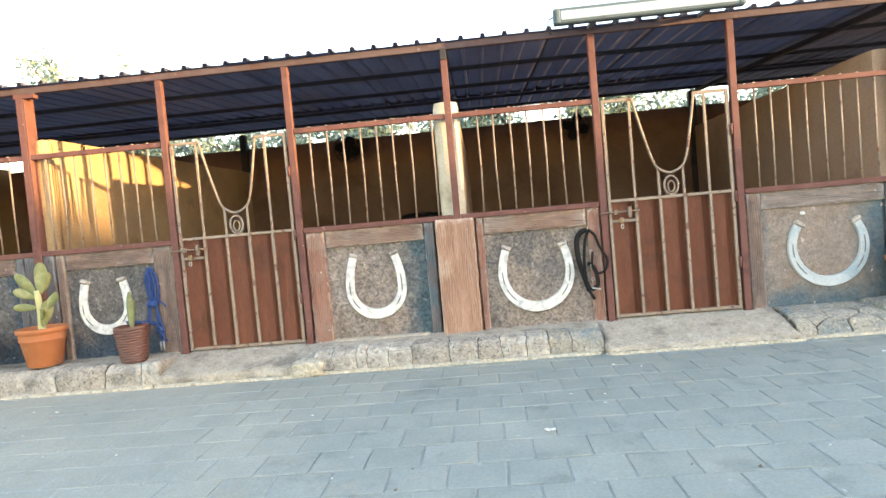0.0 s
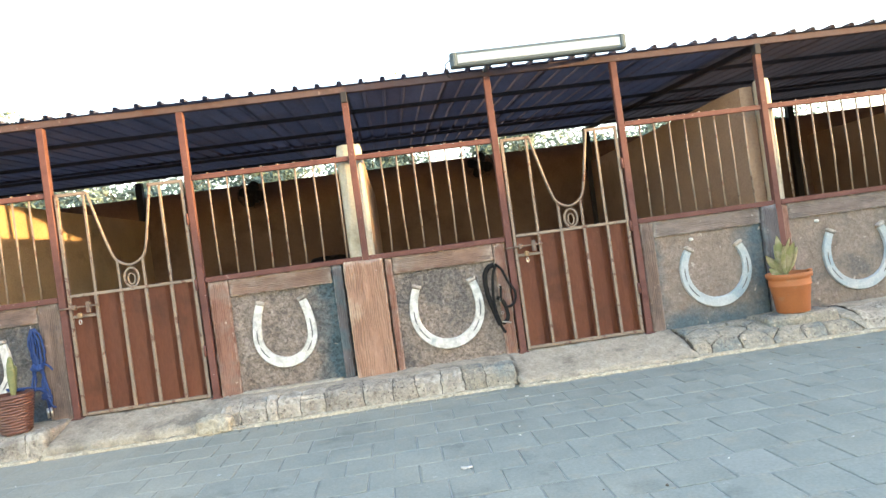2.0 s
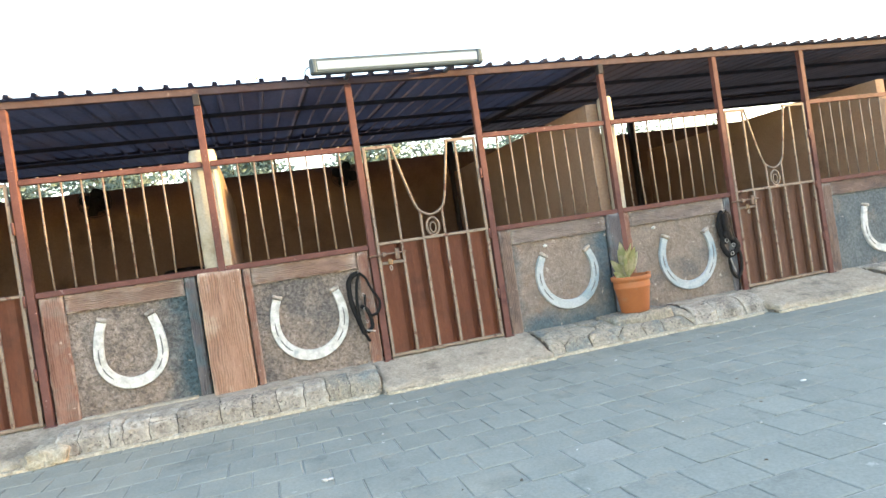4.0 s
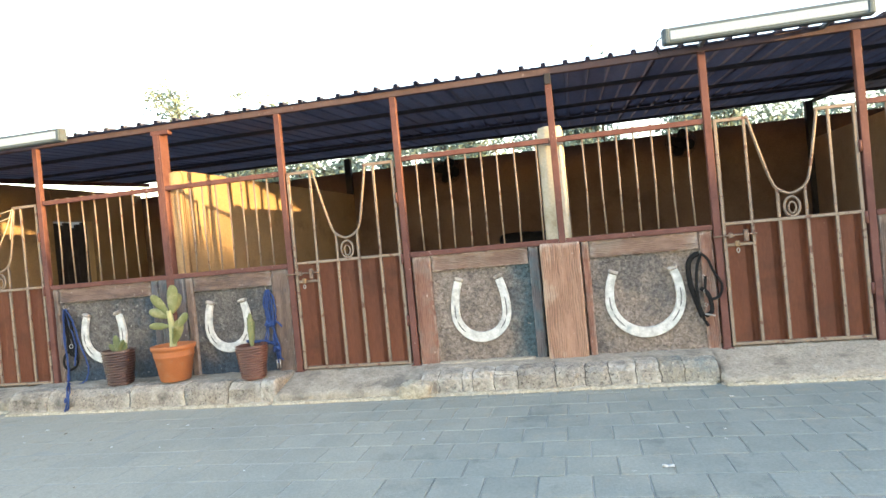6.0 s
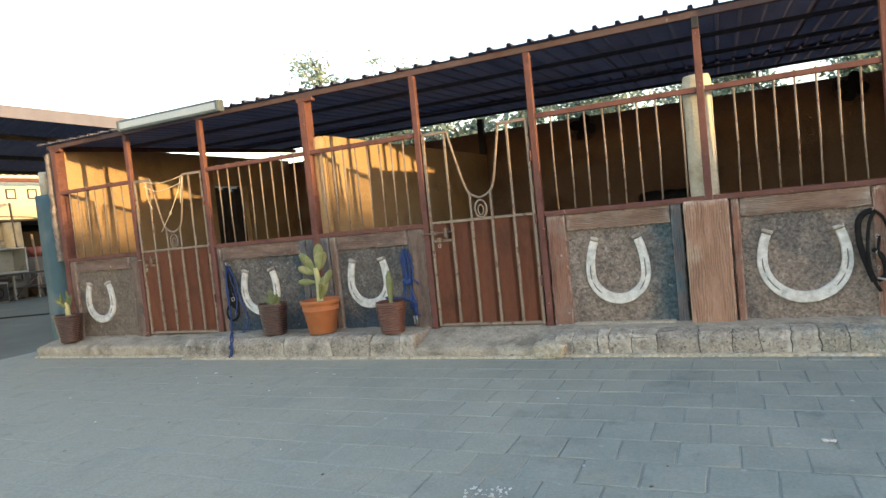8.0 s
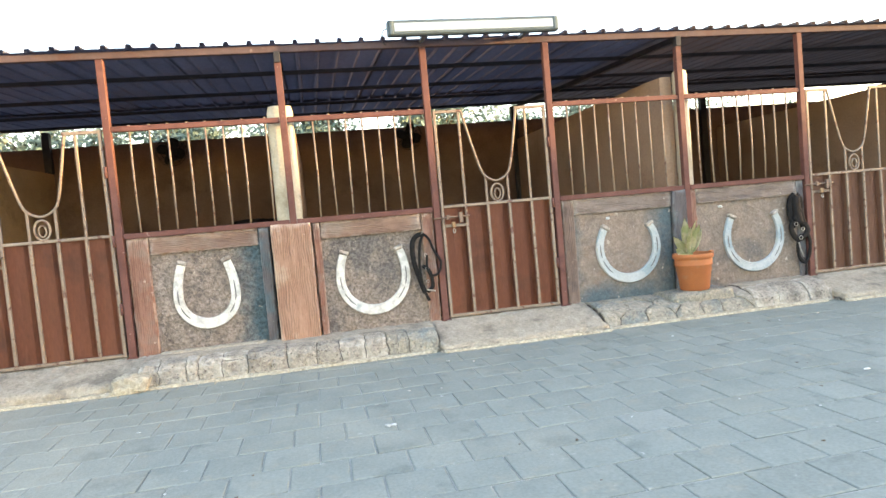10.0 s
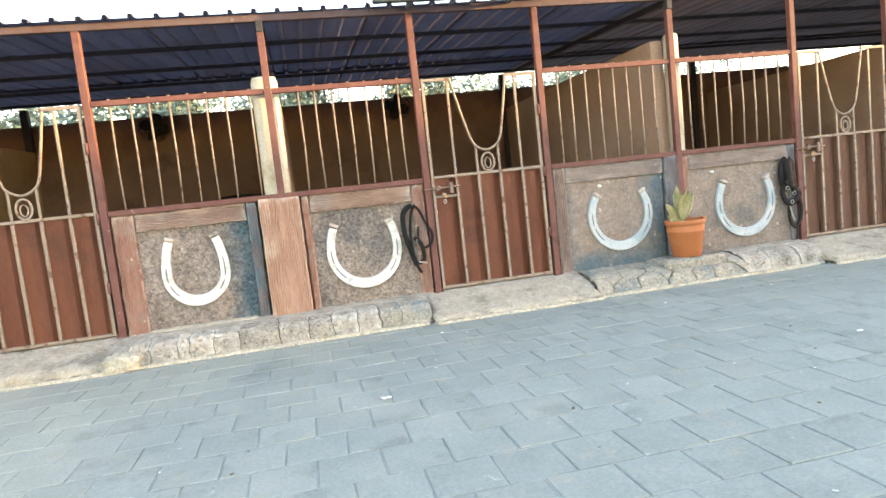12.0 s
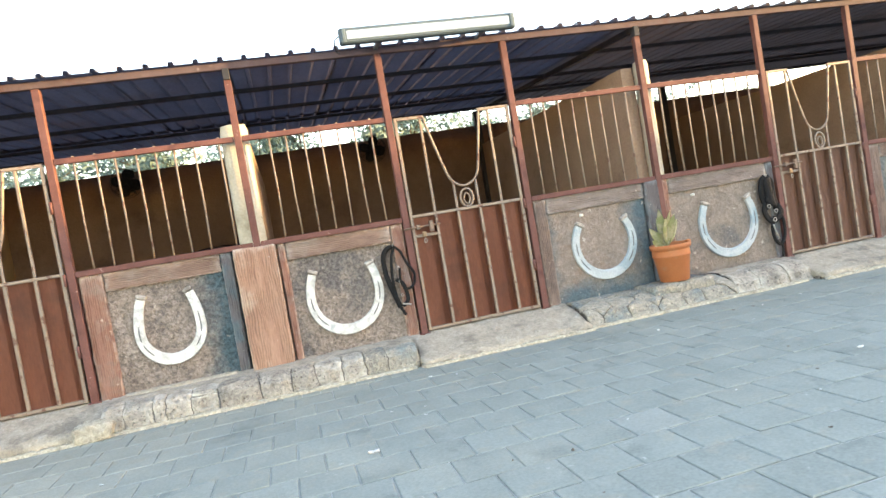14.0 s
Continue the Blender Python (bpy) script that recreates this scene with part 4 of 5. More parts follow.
def rubble(x0, x1, prof, polys, seed, mat=STONE, proud=0.019, gap=0.007, bare=0.0, blue_from=99.0):
    """A ledge of flat stones set in cement over a profile of (y, z), back to front; its first stretch may be bare cement."""
    prof = [Vector(p) for p in prof]
    lens = [0.0]
    for a, b in zip(prof, prof[1:]):
        lens.append(lens[-1] + (b - a).length)

    def place(x, s, h):
        k = max(i for i in range(len(lens) - 1) if s >= lens[i] - 1e-6)
        d = (prof[k + 1] - prof[k]).normalized()
        p = prof[k] + d * (s - lens[k])
        n = Vector((d.y, -d.x))
        if n.y < -0.01 or (abs(n.y) < 0.01 and n.x > 0):
            n = -n
        return Vector((x, p.x + n.x * h, p.y + n.y * h))

    bed_bm = bmesh.new()
    ends = [[bed_bm.verts.new((x, p.x, p.y)) for p in prof] + [bed_bm.verts.new((x, prof[-1].x, -0.06)), bed_bm.verts.new((x, 0.2, -0.06)), bed_bm.verts.new((x, 0.2, prof[0].y))] for x in (x0, x1)]
    for k in range(len(ends[0])):
        j = (k + 1) % len(ends[0])
        bed_bm.faces.new((ends[0][k], ends[0][j], ends[1][j], ends[1][k]))
    bed_bm.faces.new(ends[0]); bed_bm.faces.new(ends[1][::-1])
    bmesh.ops.recalc_face_normals(bed_bm, faces=bed_bm.faces[:])
    part("bed", bed_bm, MORTAR, ledge, "dark mortar bed")
    if bare:
        cover, nets = bmesh.new(), []
        for i in range(int((x1 - x0) / 0.035) + 1):
            x = x0 + (x1 - x0) * i / int((x1 - x0) / 0.035)
            far = bare + 0.03 * noise.noise(Vector((x * 4, seed, 0)))
            nets.append([cover.verts.new(place(x, far * j / 5, -0.02 if j == 6 else 0.017 + 0.012 * noise.noise(Vector((x * 9, j * 0.9, seed))) - 0.006 * (j == 5))) for j in (0, 1, 2, 3, 4, 5, 6)])
        for p, q in zip(nets, nets[1:]):
            for j in range(6):
                cover.faces.new((p[j], p[j + 1], q[j + 1], q[j])).smooth = True
        bmesh.ops.recalc_face_normals(cover, faces=cover.faces[:])
        part("cement_top", cover, CEMENT, ledge, "smooth trodden cement top")
    for n, poly in enumerate(polys):
        c = sum(poly, Vector((0, 0))) / len(poly)
        flat = bmesh.new()
        flat.faces.new([flat.verts.new((*(p + (c - p).normalized() * gap), 0)) for p in poly])
        for s in lens[1:-1] + [0.05 * k for k in range(1, int(lens[-1] / 0.05) + 1)]:
            bmesh.ops.bisect_plane(flat, geom=flat.verts[:] + flat.edges[:] + flat.faces[:], plane_co=(0, s, 0), plane_no=(0, 1, 0))
        for k in range(int(x0 / 0.06), int(x1 / 0.06) + 1):
            bmesh.ops.bisect_plane(flat, geom=flat.verts[:] + flat.edges[:] + flat.faces[:], plane_co=(k * 0.06, 0, 0), plane_no=(1, 0, 0))
        rim = [e for e in flat.edges if e.is_boundary]
        edge = {v for e in rim for v in e.verts}
        skirt = bmesh.ops.extrude_edge_only(flat, edges=rim)["geom"]
        low = {g for g in skirt if isinstance(g, bmesh.types.BMVert)}
        lift = random.Random(seed * 50 + n).uniform(-0.005, 0.007)
        for v in flat.verts:
            x, s = v.co.x, min(max(v.co.y, 0), lens[-1])
            h = -0.02 if v in low else proud + lift + 0.008 * noise.noise(Vector((x * 14, s * 14, seed))) + 0.004 * noise.noise(Vector((x * 40, s * 40, seed))) - (0.008 if v in edge else 0)
            wave = Vector((x * 17, s * 17, 5.0))
            x, s = x + 0.016 * noise.noise(wave), min(max(s + 0.013 * noise.noise(wave + Vector((9, 3, 1))) * (0.02 < s < lens[-1] - 0.02), 0), lens[-1])
            v.co = place(x, s, h)
        bmesh.ops.recalc_face_normals(flat, faces=flat.faces[:])
        part("stone", flat, mat if c.x < blue_from else STONE_BLUE, ledge)


def foot(x0, x1, y, seed):
    """The thin pale smear of cement where the ledge meets the paving."""
    part("foot_strip", lump(x0, x1, y - 0.045, y + 0.04, -0.03, 0.022, 0.012, (0.03, 0.03, 0.02), 0.011, 12, seed), CEMENT_PALE, ledge, "thin pale smear of cement")


rubble(-5.78, -2.8, [(0.03, 0.205), (-0.2, 0.205), (-0.4, 0.195), (-0.45, 0.15), (-0.47, -0.02)], blocks(-5.78, -2.8, (-5.3, -4.33, -3.72, -3.27, -2.93), 0.3, 0.66, 3), 3, bare=0.3)
rubble(-1.36, 1.18, [(0.03, 0.19), (-0.22, 0.185), (-0.36, 0.165), (-0.4, 0.13), (-0.425, -0.02)], blocks(-1.36, 1.18, (-1.2, -0.98, -0.9, -0.7, -0.49, -0.17, 0.1, 0.3, 0.53, 0.7, 0.9), 0.26, 0.59, 6, (4,)), 6, bare=0.27, blue_from=0.75)
rubble(2.8, 4.42, [(0.03, 0.185), (-0.1, 0.18), (-0.26, 0.15), (-0.38, 0.10), (-0.44, -0.02)], cells(2.8, 4.42, 0.0, 0.56, 0.25, 0.2, 0.3, 7), 7, STONE_BLUE)
rubble(4.42, 5.3, [(0.03, 0.195), (-0.16, 0.19), (-0.3, 0.165), (-0.39, 0.10), (-0.43, -0.02)], blocks(4.42, 5.3, (4.7, 5.02), 0.2, 0.57, 8), 8, STONE, bare=0.22)
rubble(7.05, 12.2, [(0.03, 0.19), (-0.2, 0.18), (-0.38, 0.14), (-0.45, -0.02)], cells(7.05, 12.2, 0.0, 0.59, 0.34, 0.26, 0.24, 11), 11)
foot(-8.6, -5.8, -0.37, 1)
foot(-5.78, -2.82, -0.49, 2)
foot(-1.4, 1.15, -0.445, 3)
foot(2.75, 5.2, -0.46, 4)
foot(7.0, 12.2, -0.47, 5)
foot(-2.8, -1.5, -0.485, 6)
foot(1.2, 2.8, -0.515, 7)
foot(5.3, 7.05, -0.585, 8)
part("stone", lump(-2.88, -2.76, -0.47, 0.03, -0.03, 0.222, 0.03, 0.035, 0.012, 10, 6), STONE, ledge)
part("broken_edge", lump(-1.56, -1.28, -0.53, -0.33, -0.03, 0.13, 0.05, 0.025, 0.022, 13, 4), CEMENT_PALE, ledge, "crumbling pale end of the apron")
part("flagstone", lump(3.55, 4.25, -0.33, 0.02, 0.1, 0.232, 0.03, 0.05, 0.010, 9, 2), STONE_BLUE, ledge)

# ---- pots and plants ----
def pad(length, wide, thick=0.017):
    """A cactus pad standing on its base."""
    bm = bmesh.new()
    bmesh.ops.create_uvsphere(bm, u_segments=16, v_segments=12, radius=0.5)
    for v in bm.verts:
        z = v.co.z + 0.5
        s = 0.55 + 0.6 * z - 0.15 * z * z
        v.co = Vector((v.co.x * wide * s * 1.1, v.co.y * thick * 2 * s + 0.012 * math.sin(z * 3), z * length))
    for f in bm.faces:
        f.smooth = True
    return bm


def leaf(length, wide):
    """A thick pointed leaf standing on its base, creased along the middle and curling back at the tip."""
    bm, rows = bmesh.new(), []
    for i in range(9):
        z = i / 8
        half = 0.5 * wide * math.sin(math.pi * min(1, 0.1 + 0.9 * z) ** 0.85) ** 0.8 + 0.002
        rows.append([bm.verts.new((half * u, 0.25 * abs(u) * half - 0.18 * length * z * z, length * z)) for u in (-1, -0.5, 0, 0.5, 1)])
    for p, q in zip(rows, rows[1:]):
        for k in range(4):
            bm.faces.new((p[k], p[k + 1], q[k + 1], q[k])).smooth = True
    bmesh.ops.solidify(bm, geom=bm.faces[:], thickness=0.006)
    return bm


def round_pot(at, height, r_top, r_low, mat, ribbed, label, category="plant pot"):
    p = thing("plant_pot", at, label, category, "plant pots on the ledge")
    if ribbed:
        prof = [(r_low * 0.9, 0), (r_low, 0.006)]
        n = 13
        for k in range(n):
            z, r = 0.01 + (height - 0.02) * k / n, r_low + (r_top - r_low) * k / n
            step = (height - 0.02) / n
            prof += [(r - 0.004, z), (r + 0.010, z + 0.35 * step), (r + 0.010, z + 0.65 * step), (r - 0.004, z + 0.98 * step)]
        prof += [(r_top + 0.01, height), (r_top - 0.012, height), (r_top - 0.02, height - 0.05), (0.02, height - 0.05)]
        part("pot_body", lathe(prof, 40, 0.0035), mat, p)
    else:
        prof = [(r_low * 0.93, 0), (r_low, 0.008), (r_low + (r_top - r_low) * 0.62, height * 0.66), (r_low + (r_top - r_low) * 0.66 + 0.005, height * 0.68), (r_low + (r_top - r_low) * 0.7 + 0.005, height * 0.71), (r_low + (r_top - r_low) * 0.72, height * 0.73), (r_low + (r_top - r_low) * 0.78, height * 0.79), (r_top - 0.016, height * 0.83), (r_top - 0.016, height * 0.86),
                (r_top, height * 0.88), (r_top + 0.006, height * 0.98), (r_top, height), (r_top - 0.018, height), (r_top - 0.03, height - 0.06), (0.02, height - 0.06)]
        part("pot_body", lathe(prof, 40), mat, p)
    part("soil", lathe([(r_top - 0.024, height - 0.055), (r_top * 0.6, height - 0.04), (0.01, height - 0.035)], 24), SOIL, p, "dry dark soil")
    return p


def plant(at, stem, pads, label, stem_mat=CACTUS_STEM, leaf_mat=CACTUS):
    c = thing("cactus", at, label, "cactus", "cacti in pots")
    if stem:
        part("stem", tube(arc([(0, 0, 0), (stem * 0.02, 0, stem * 0.5), (-0.01, 0, stem)], 5), [0.038 - 0.0012 * k for k in range(11)], 9), stem_mat, c)
    for (x, y, z, lean, turn, tilt, ln, wd) in pads:
        bm = pad(ln, wd)
        bm.transform(pose(x, y, z, tilt, lean, turn))
        part("pad", bm, leaf_mat, c, "flat fleshy green pad")
    return c


round_pot((-3.95, -0.26, 0.235), 0.36, 0.212, 0.145, TERRACOTTA, False, "large orange terracotta pot with a thick rim")
plant((-3.95, -0.26, 0.54), 0.40, [(0.02, 0, 0.36, 6, 10, 0, 0.30, 0.13), (-0.02, 0, 0.36, -40, -12, 10, 0.27, 0.125), (-0.02, 0.02, 0.33, -68, 20, -5, 0.22, 0.10), (-0.02, 0, 0.24, -84, 10, 8, 0.2, 0.08),
      (0.03, -0.02, 0.2, 56, -8, 10, 0.3, 0.095), (0.03, -0.03, 0.06, 22, 15, 10, 0.27, 0.12), (0.0, 0.03, 0.36, 24, 55, 0, 0.22, 0.12), (0.02, -0.03, 0.12, 40, -30, 12, 0.16, 0.08)], "tall pale green cactus with flat pads in the terracotta pot")
round_pot((-4.6, -0.25, 0.22), 0.36, 0.158, 0.12, DARK_POT, True, "dark brown ribbed plastic pot")
plant((-4.6, -0.25, 0.53), 0, [(0, 0, 0, -5, 20, 0, 0.2, 0.08), (0.02, 0, 0, 40, -10, 0, 0.15, 0.07), (-0.02, 0.01, 0, -42, 0, 0, 0.14, 0.07), (0.01, -0.02, 0, 15, 60, 25, 0.17, 0.06)], "small dull green succulent in the ribbed pot", leaf_mat=CACTUS_DARK)
round_pot((-3.065, -0.3, 0.215), 0.33, 0.15, 0.11, BROWN_POT, True, "dark brown ribbed plastic pot")
plant((-3.065, -0.3, 0.5), 0, [(0, 0, 0, 2, 30, 0, 0.36, 0.065), (0.01, 0.01, 0, 8, 70, 0, 0.28, 0.06)], "slender green cactus blade in the ribbed pot", leaf_mat=CACTUS_DARK)
round_pot((-8.08, -0.22, 0.185), 0.37, 0.178, 0.125, DARK_POT, True, "dark brown ribbed plastic pot at the corner")
plant((-8.08, -0.22, 0.5), 0.22, [(0.005 * k - 0.04, 0.01 * (k % 3), 0.13 + 0.012 * (k % 4), -52 + 8.5 * k, 47 * k, 9 * (k % 3) - 9, 0.15 + 0.022 * (k % 4), 0.052) for k in range(13)], "bushy green succulent in the corner pot", leaf_mat=CACTUS_DARK)
hooked = round_pot((3.9, -0.19, 0.235), 0.37, 0.195, 0.14, TERRACOTTA, False, "orange terracotta pot with a chipped rim")
part("rim_chip", lump(0.15, 0.2, -0.07, -0.02, 0.36, 0.385, 0.01, 0.02, 0.005, 25), TERRACOTTA, hooked)
bush = thing("succulent", (3.86, -0.19, 0.56), "leafy yellow-green succulent with pointed leaves in the terracotta pot", "succulent", "cacti in pots")
part("stem", tube(arc([(0, 0, -0.03), (0.01, 0, 0.08), (0.02, 0, 0.17)], 4), 0.014, 7), CACTUS_STEM, bush)
for k, (lean, turn, z, ln, wd) in enumerate(((-58, 8, 0.0, 0.2, 0.09), (-42, -10, 0.03, 0.27, 0.105), (-24, 20, 0.05, 0.31, 0.1), (-8, -14, 0.07, 0.33, 0.115), (6, 15, 0.02, 0.36, 0.085),
                                           (16, -20, 0.06, 0.3, 0.1), (30, 10, 0.08, 0.25, 0.09), (-70, -15, 0.08, 0.16, 0.075), (10, 160, 0.05, 0.28, 0.1), (-30, 150, 0.05, 0.26, 0.1), (2, 0, 0.0, 0.24, 0.06))):
    bm = leaf(ln, 0.82 * wd)
    bm.transform(pose(0.006 * (k % 4), -0.01 * (k % 3), z, 8 * (k % 3) - 6, lean, turn))
    part("leaf", bm, CACTUS_PALE, bush)

# ---- ropes and tack ----
def hook(x, z):
    h = thing("wall_hook", (x, 0.0, z), "small steel hook on the low wall", "hook", "hooks on the low wall")
    part("stem", tube(arc([(0, 0.05, 0), (0, -0.03, 0), (0, -0.05, 0.03)]), 0.006, 7), CHROME, h)


def strand(thing_of, way, mat, radius=0.008, wiggle=0.006, seed=0):
    """One cord that wavers on its way."""
    rnd, pts = random.Random(seed), []
    for i, p in enumerate(arc(way, 5)):
        pts.append(p + Vector((rnd.uniform(-1, 1) * wiggle, rnd.uniform(-1, 1) * wiggle * 0.6, 0)))
    return part("strand", tube(arc(pts, 3), radius, 7), mat, thing_of)


hook(-2.99, 1.05)
lead = thing("rope", (-2.99, -0.025, 1.045), "blue lead rope doubled up and knotted on a hook", "rope")
for k, (x0, x1, y) in enumerate(((-0.045, -0.03, 0), (-0.02, 0.0, -0.012), (0.01, 0.02, 0), (0.035, 0.035, -0.01), (0.06, 0.05, 0.002), (0.0, 0.03, -0.022))):
    strand(lead, [(x0 * 0.25, y, 0.008), (x0 * 1.1, y, -0.1), (x0 + 0.01, y, -0.24), (x1 * 0.8 + 0.01, y, -0.36)], BLUE_ROPE, 0.0095, 0.005, k)
part("knot", lump(-0.04, 0.06, -0.04, 0.014, -0.37, -0.31, 0.024, 0.014, 0.012, 40, 3), BLUE_ROPE, lead)
for k, way in enumerate(([(-0.03, 0, -0.34), (-0.05, -0.01, -0.46), (-0.06, -0.02, -0.56), (-0.05, -0.02, -0.6)], [(-0.02, 0, -0.34), (-0.03, -0.01, -0.5), (-0.055, -0.02, -0.58)],
                         [(0.02, 0, -0.34), (0.05, -0.01, -0.45), (0.045, -0.01, -0.6), (0.07, -0.02, -0.74)], [(0.03, 0, -0.34), (0.07, -0.01, -0.5), (0.09, -0.015, -0.6), (0.075, -0.02, -0.7)],
                         [(0.05, 0, -0.3), (0.1, -0.02, -0.33), (0.14, -0.03, -0.37)], [(0.04, 0, -0.36), (0.04, -0.02, -0.55), (0.1, -0.03, -0.68), (0.13, -0.03, -0.7)],
                         [(0.04, -0.02, -0.52), (-0.05, -0.08, -0.51), (-0.13, -0.16, -0.49), (-0.16, -0.19, -0.47), (-0.09, -0.17, -0.48), (0.0, -0.08, -0.5), (0.05, -0.03, -0.56)],
                         [(0.05, -0.02, -0.54), (-0.02, -0.09, -0.515), (-0.1, -0.18, -0.485), (-0.15, -0.2, -0.48)])):
    strand(lead, way, BLUE_ROPE, 0.0095, 0.005, 20 + k)
part("knot", lump(0.02, 0.09, -0.045, 0.01, -0.62, -0.56, 0.02, 0.014, 0.012, 40, 5), BLUE_ROPE, lead)
for x in (0.055, 0.085):
    part("snap", tube([(x, -0.03, -0.7), (x + 0.005, -0.03, -0.79)], 0.010, 8), CHROME, lead)
hook(-5.40, 1.03)
black = thing("halter", (-5.40, -0.025, 1.02), "black halter hung on a hook", "halter")
for k, (way, r) in enumerate((([(0, 0, 0), (-0.03, 0, -0.12), (0.0, 0, -0.3), (0.03, 0, -0.45)], 0.018), ([(0.01, 0, 0), (0.05, 0, -0.1), (0.07, 0, -0.28), (0.1, 0, -0.45), (0.09, 0, -0.6), (0.0, -0.01, -0.66), (-0.07, -0.01, -0.6), (-0.05, -0.01, -0.5), (0.03, -0.01, -0.46), (0.09, -0.01, -0.56)], 0.015),
                              ([(0.0, -0.01, 0), (0.02, -0.01, -0.2), (0.08, -0.01, -0.38), (0.04, -0.01, -0.5), (0.0, -0.01, -0.4), (0.02, -0.01, -0.22)], 0.014), ([(0.01, -0.02, 0), (0.07, -0.02, -0.15), (0.05, -0.02, -0.32)], 0.016))):
    part("strap", tube(arc(way, 6), r, 8, flat=0.45), BLACK_ROPE, black)
part("ring", tube([(0.06 + 0.022 * math.cos(a), -0.03, -0.4 + 0.022 * math.sin(a)) for a in np.linspace(0, 6.28, 14, endpoint=False)], 0.004, 6, True), CHROME, black)
trail = thing("rope", (-5.39, -0.045, 1.03), "blue lead rope trailing down over the ledge", "rope")
for k, way in enumerate(([(-0.01, 0, 0), (-0.03, 0, -0.25), (-0.02, -0.01, -0.6), (0.05, -0.1, -0.78), (0.33, -0.43, -0.81), (0.34, -0.46, -0.95), (0.33, -0.48, -1.01)], [(0, -0.01, 0), (-0.035, -0.01, -0.3), (0.0, -0.02, -0.66), (0.07, -0.12, -0.79), (0.36, -0.43, -0.82), (0.35, -0.465, -1.0)],
                         [(0.01, 0, 0), (0.1, 0, -0.18), (0.17, 0, -0.45), (0.24, -0.01, -0.68), (0.2, -0.05, -0.8), (0.08, -0.08, -0.815), (0.0, -0.06, -0.78)], [(0.0, 0, 0), (0.05, 0, -0.2), (0.1, 0, -0.4), (0.08, -0.02, -0.62)])):
    strand(trail, way, BLUE_ROPE, 0.0085, 0.006, 50 + k)
part("knot", lump(0.315, 0.375, -0.475, -0.44, -0.92, -0.87, 0.02, 0.014, 0.01, 40, 7), BLUE_ROPE, trail)
hook(1.175, 1.05)
bridle = thing("bridle", (1.175, -0.025, 1.05), "black leather bridle with reins hung on a hook", "bridle")
part("headstall", tube(arc([(0, 0, 0.0), (-0.05, 0, -0.01), (-0.1, 0, -0.08), (-0.1, 0, -0.25), (-0.06, 0, -0.42), (-0.02, -0.01, -0.56)], 7), 0.025, 8, flat=0.4), BLACK_ROPE, bridle)
part("headstall", tube(arc([(0.01, -0.01, 0.0), (-0.03, -0.01, -0.1), (-0.05, -0.01, -0.3), (-0.03, -0.01, -0.52), (0.02, -0.01, -0.64)], 7), 0.014, 8, flat=0.4), BLACK_ROPE, bridle)
part("rein", tube(arc([(0.0, -0.01, 0.01), (0.06, -0.01, -0.05), (0.1, -0.01, -0.16), (0.16, -0.01, -0.28), (0.13, -0.015, -0.38), (0.06, -0.015, -0.4), (0.02, -0.015, -0.33), (0.03, -0.015, -0.2)], 7), 0.012, 7), BLACK_ROPE, bridle)
part("noseband", tube(arc([(-0.02, -0.01, -0.3), (0.04, -0.015, -0.36), (0.06, -0.015, -0.5), (0.0, -0.02, -0.55)], 7), 0.02, 8, flat=0.4), BLACK_ROPE, bridle)
part("bit", tube([(0.0, -0.025, -0.53), (0.08, -0.025, -0.55)], 0.008, 7), CHROME, bridle)
for z in (-0.2, -0.33, -0.45):
    part("buckle", tube([(0.015 + 0.012 * math.cos(a), -0.02, z + 0.014 * math.sin(a)) for a in np.linspace(0, 6.28, 12, endpoint=False)], 0.003, 6, True), CHROME, bridle)
hook(5.26, 1.09)
tack = thing("halter", (5.26, -0.025, 1.08), "black halter and straps hung on a hook", "halter")
for k, (way, r) in enumerate((([(0, 0, 0.01), (-0.04, 0, -0.05), (-0.05, 0, -0.2), (-0.01, 0, -0.33)], 0.026), ([(0.01, 0, 0.01), (0.045, 0, -0.05), (0.05, 0, -0.2), (0.07, 0, -0.34)], 0.024),
                              ([(0, -0.015, 0), (0.0, -0.02, -0.14), (0.02, -0.02, -0.3)], 0.03), ([(-0.04, -0.01, -0.26), (-0.055, -0.01, -0.36), (-0.01, -0.015, -0.46), (0.06, -0.015, -0.44), (0.1, -0.01, -0.38), (0.07, -0.01, -0.3)], 0.02),
                              ([(0.07, -0.01, -0.36), (0.11, -0.015, -0.48), (0.1, -0.015, -0.64), (0.05, -0.02, -0.72), (0.0, -0.02, -0.66), (-0.01, -0.02, -0.52), (0.03, -0.02, -0.42)], 0.013),
                              ([(-0.03, -0.02, -0.1), (0.03, -0.025, -0.16), (-0.03, -0.025, -0.24), (0.05, -0.025, -0.3)], 0.016), ([(0.06, -0.02, -0.7), (0.06, -0.02, -0.8), (0.05, -0.02, -0.86)], 0.009))):
    part("strap", tube(arc([(1.3 * x, y, z) for x, y, z in way], 6), r * 1.6, 8, flat=0.45), BLACK_ROPE, tack)
for x, z in ((-0.03, -0.3), (0.05, -0.36), (0.02, -0.45)):
    part("ring", tube([(x + 0.02 * math.cos(a), -0.035, z + 0.02 * math.sin(a)) for a in np.linspace(0, 6.28, 14, endpoint=False)], 0.0035, 6, True), CHROME, tack)
part("snap", tube(arc([(-0.01, -0.035, -0.5), (0.01, -0.035, -0.58), (0.04, -0.035, -0.66)], 4), 0.007, 7), CHROME, tack)
cord = thing("cord", (-6.85, -0.03, 0), "pale cord tied across the gate and hanging down", "cord")
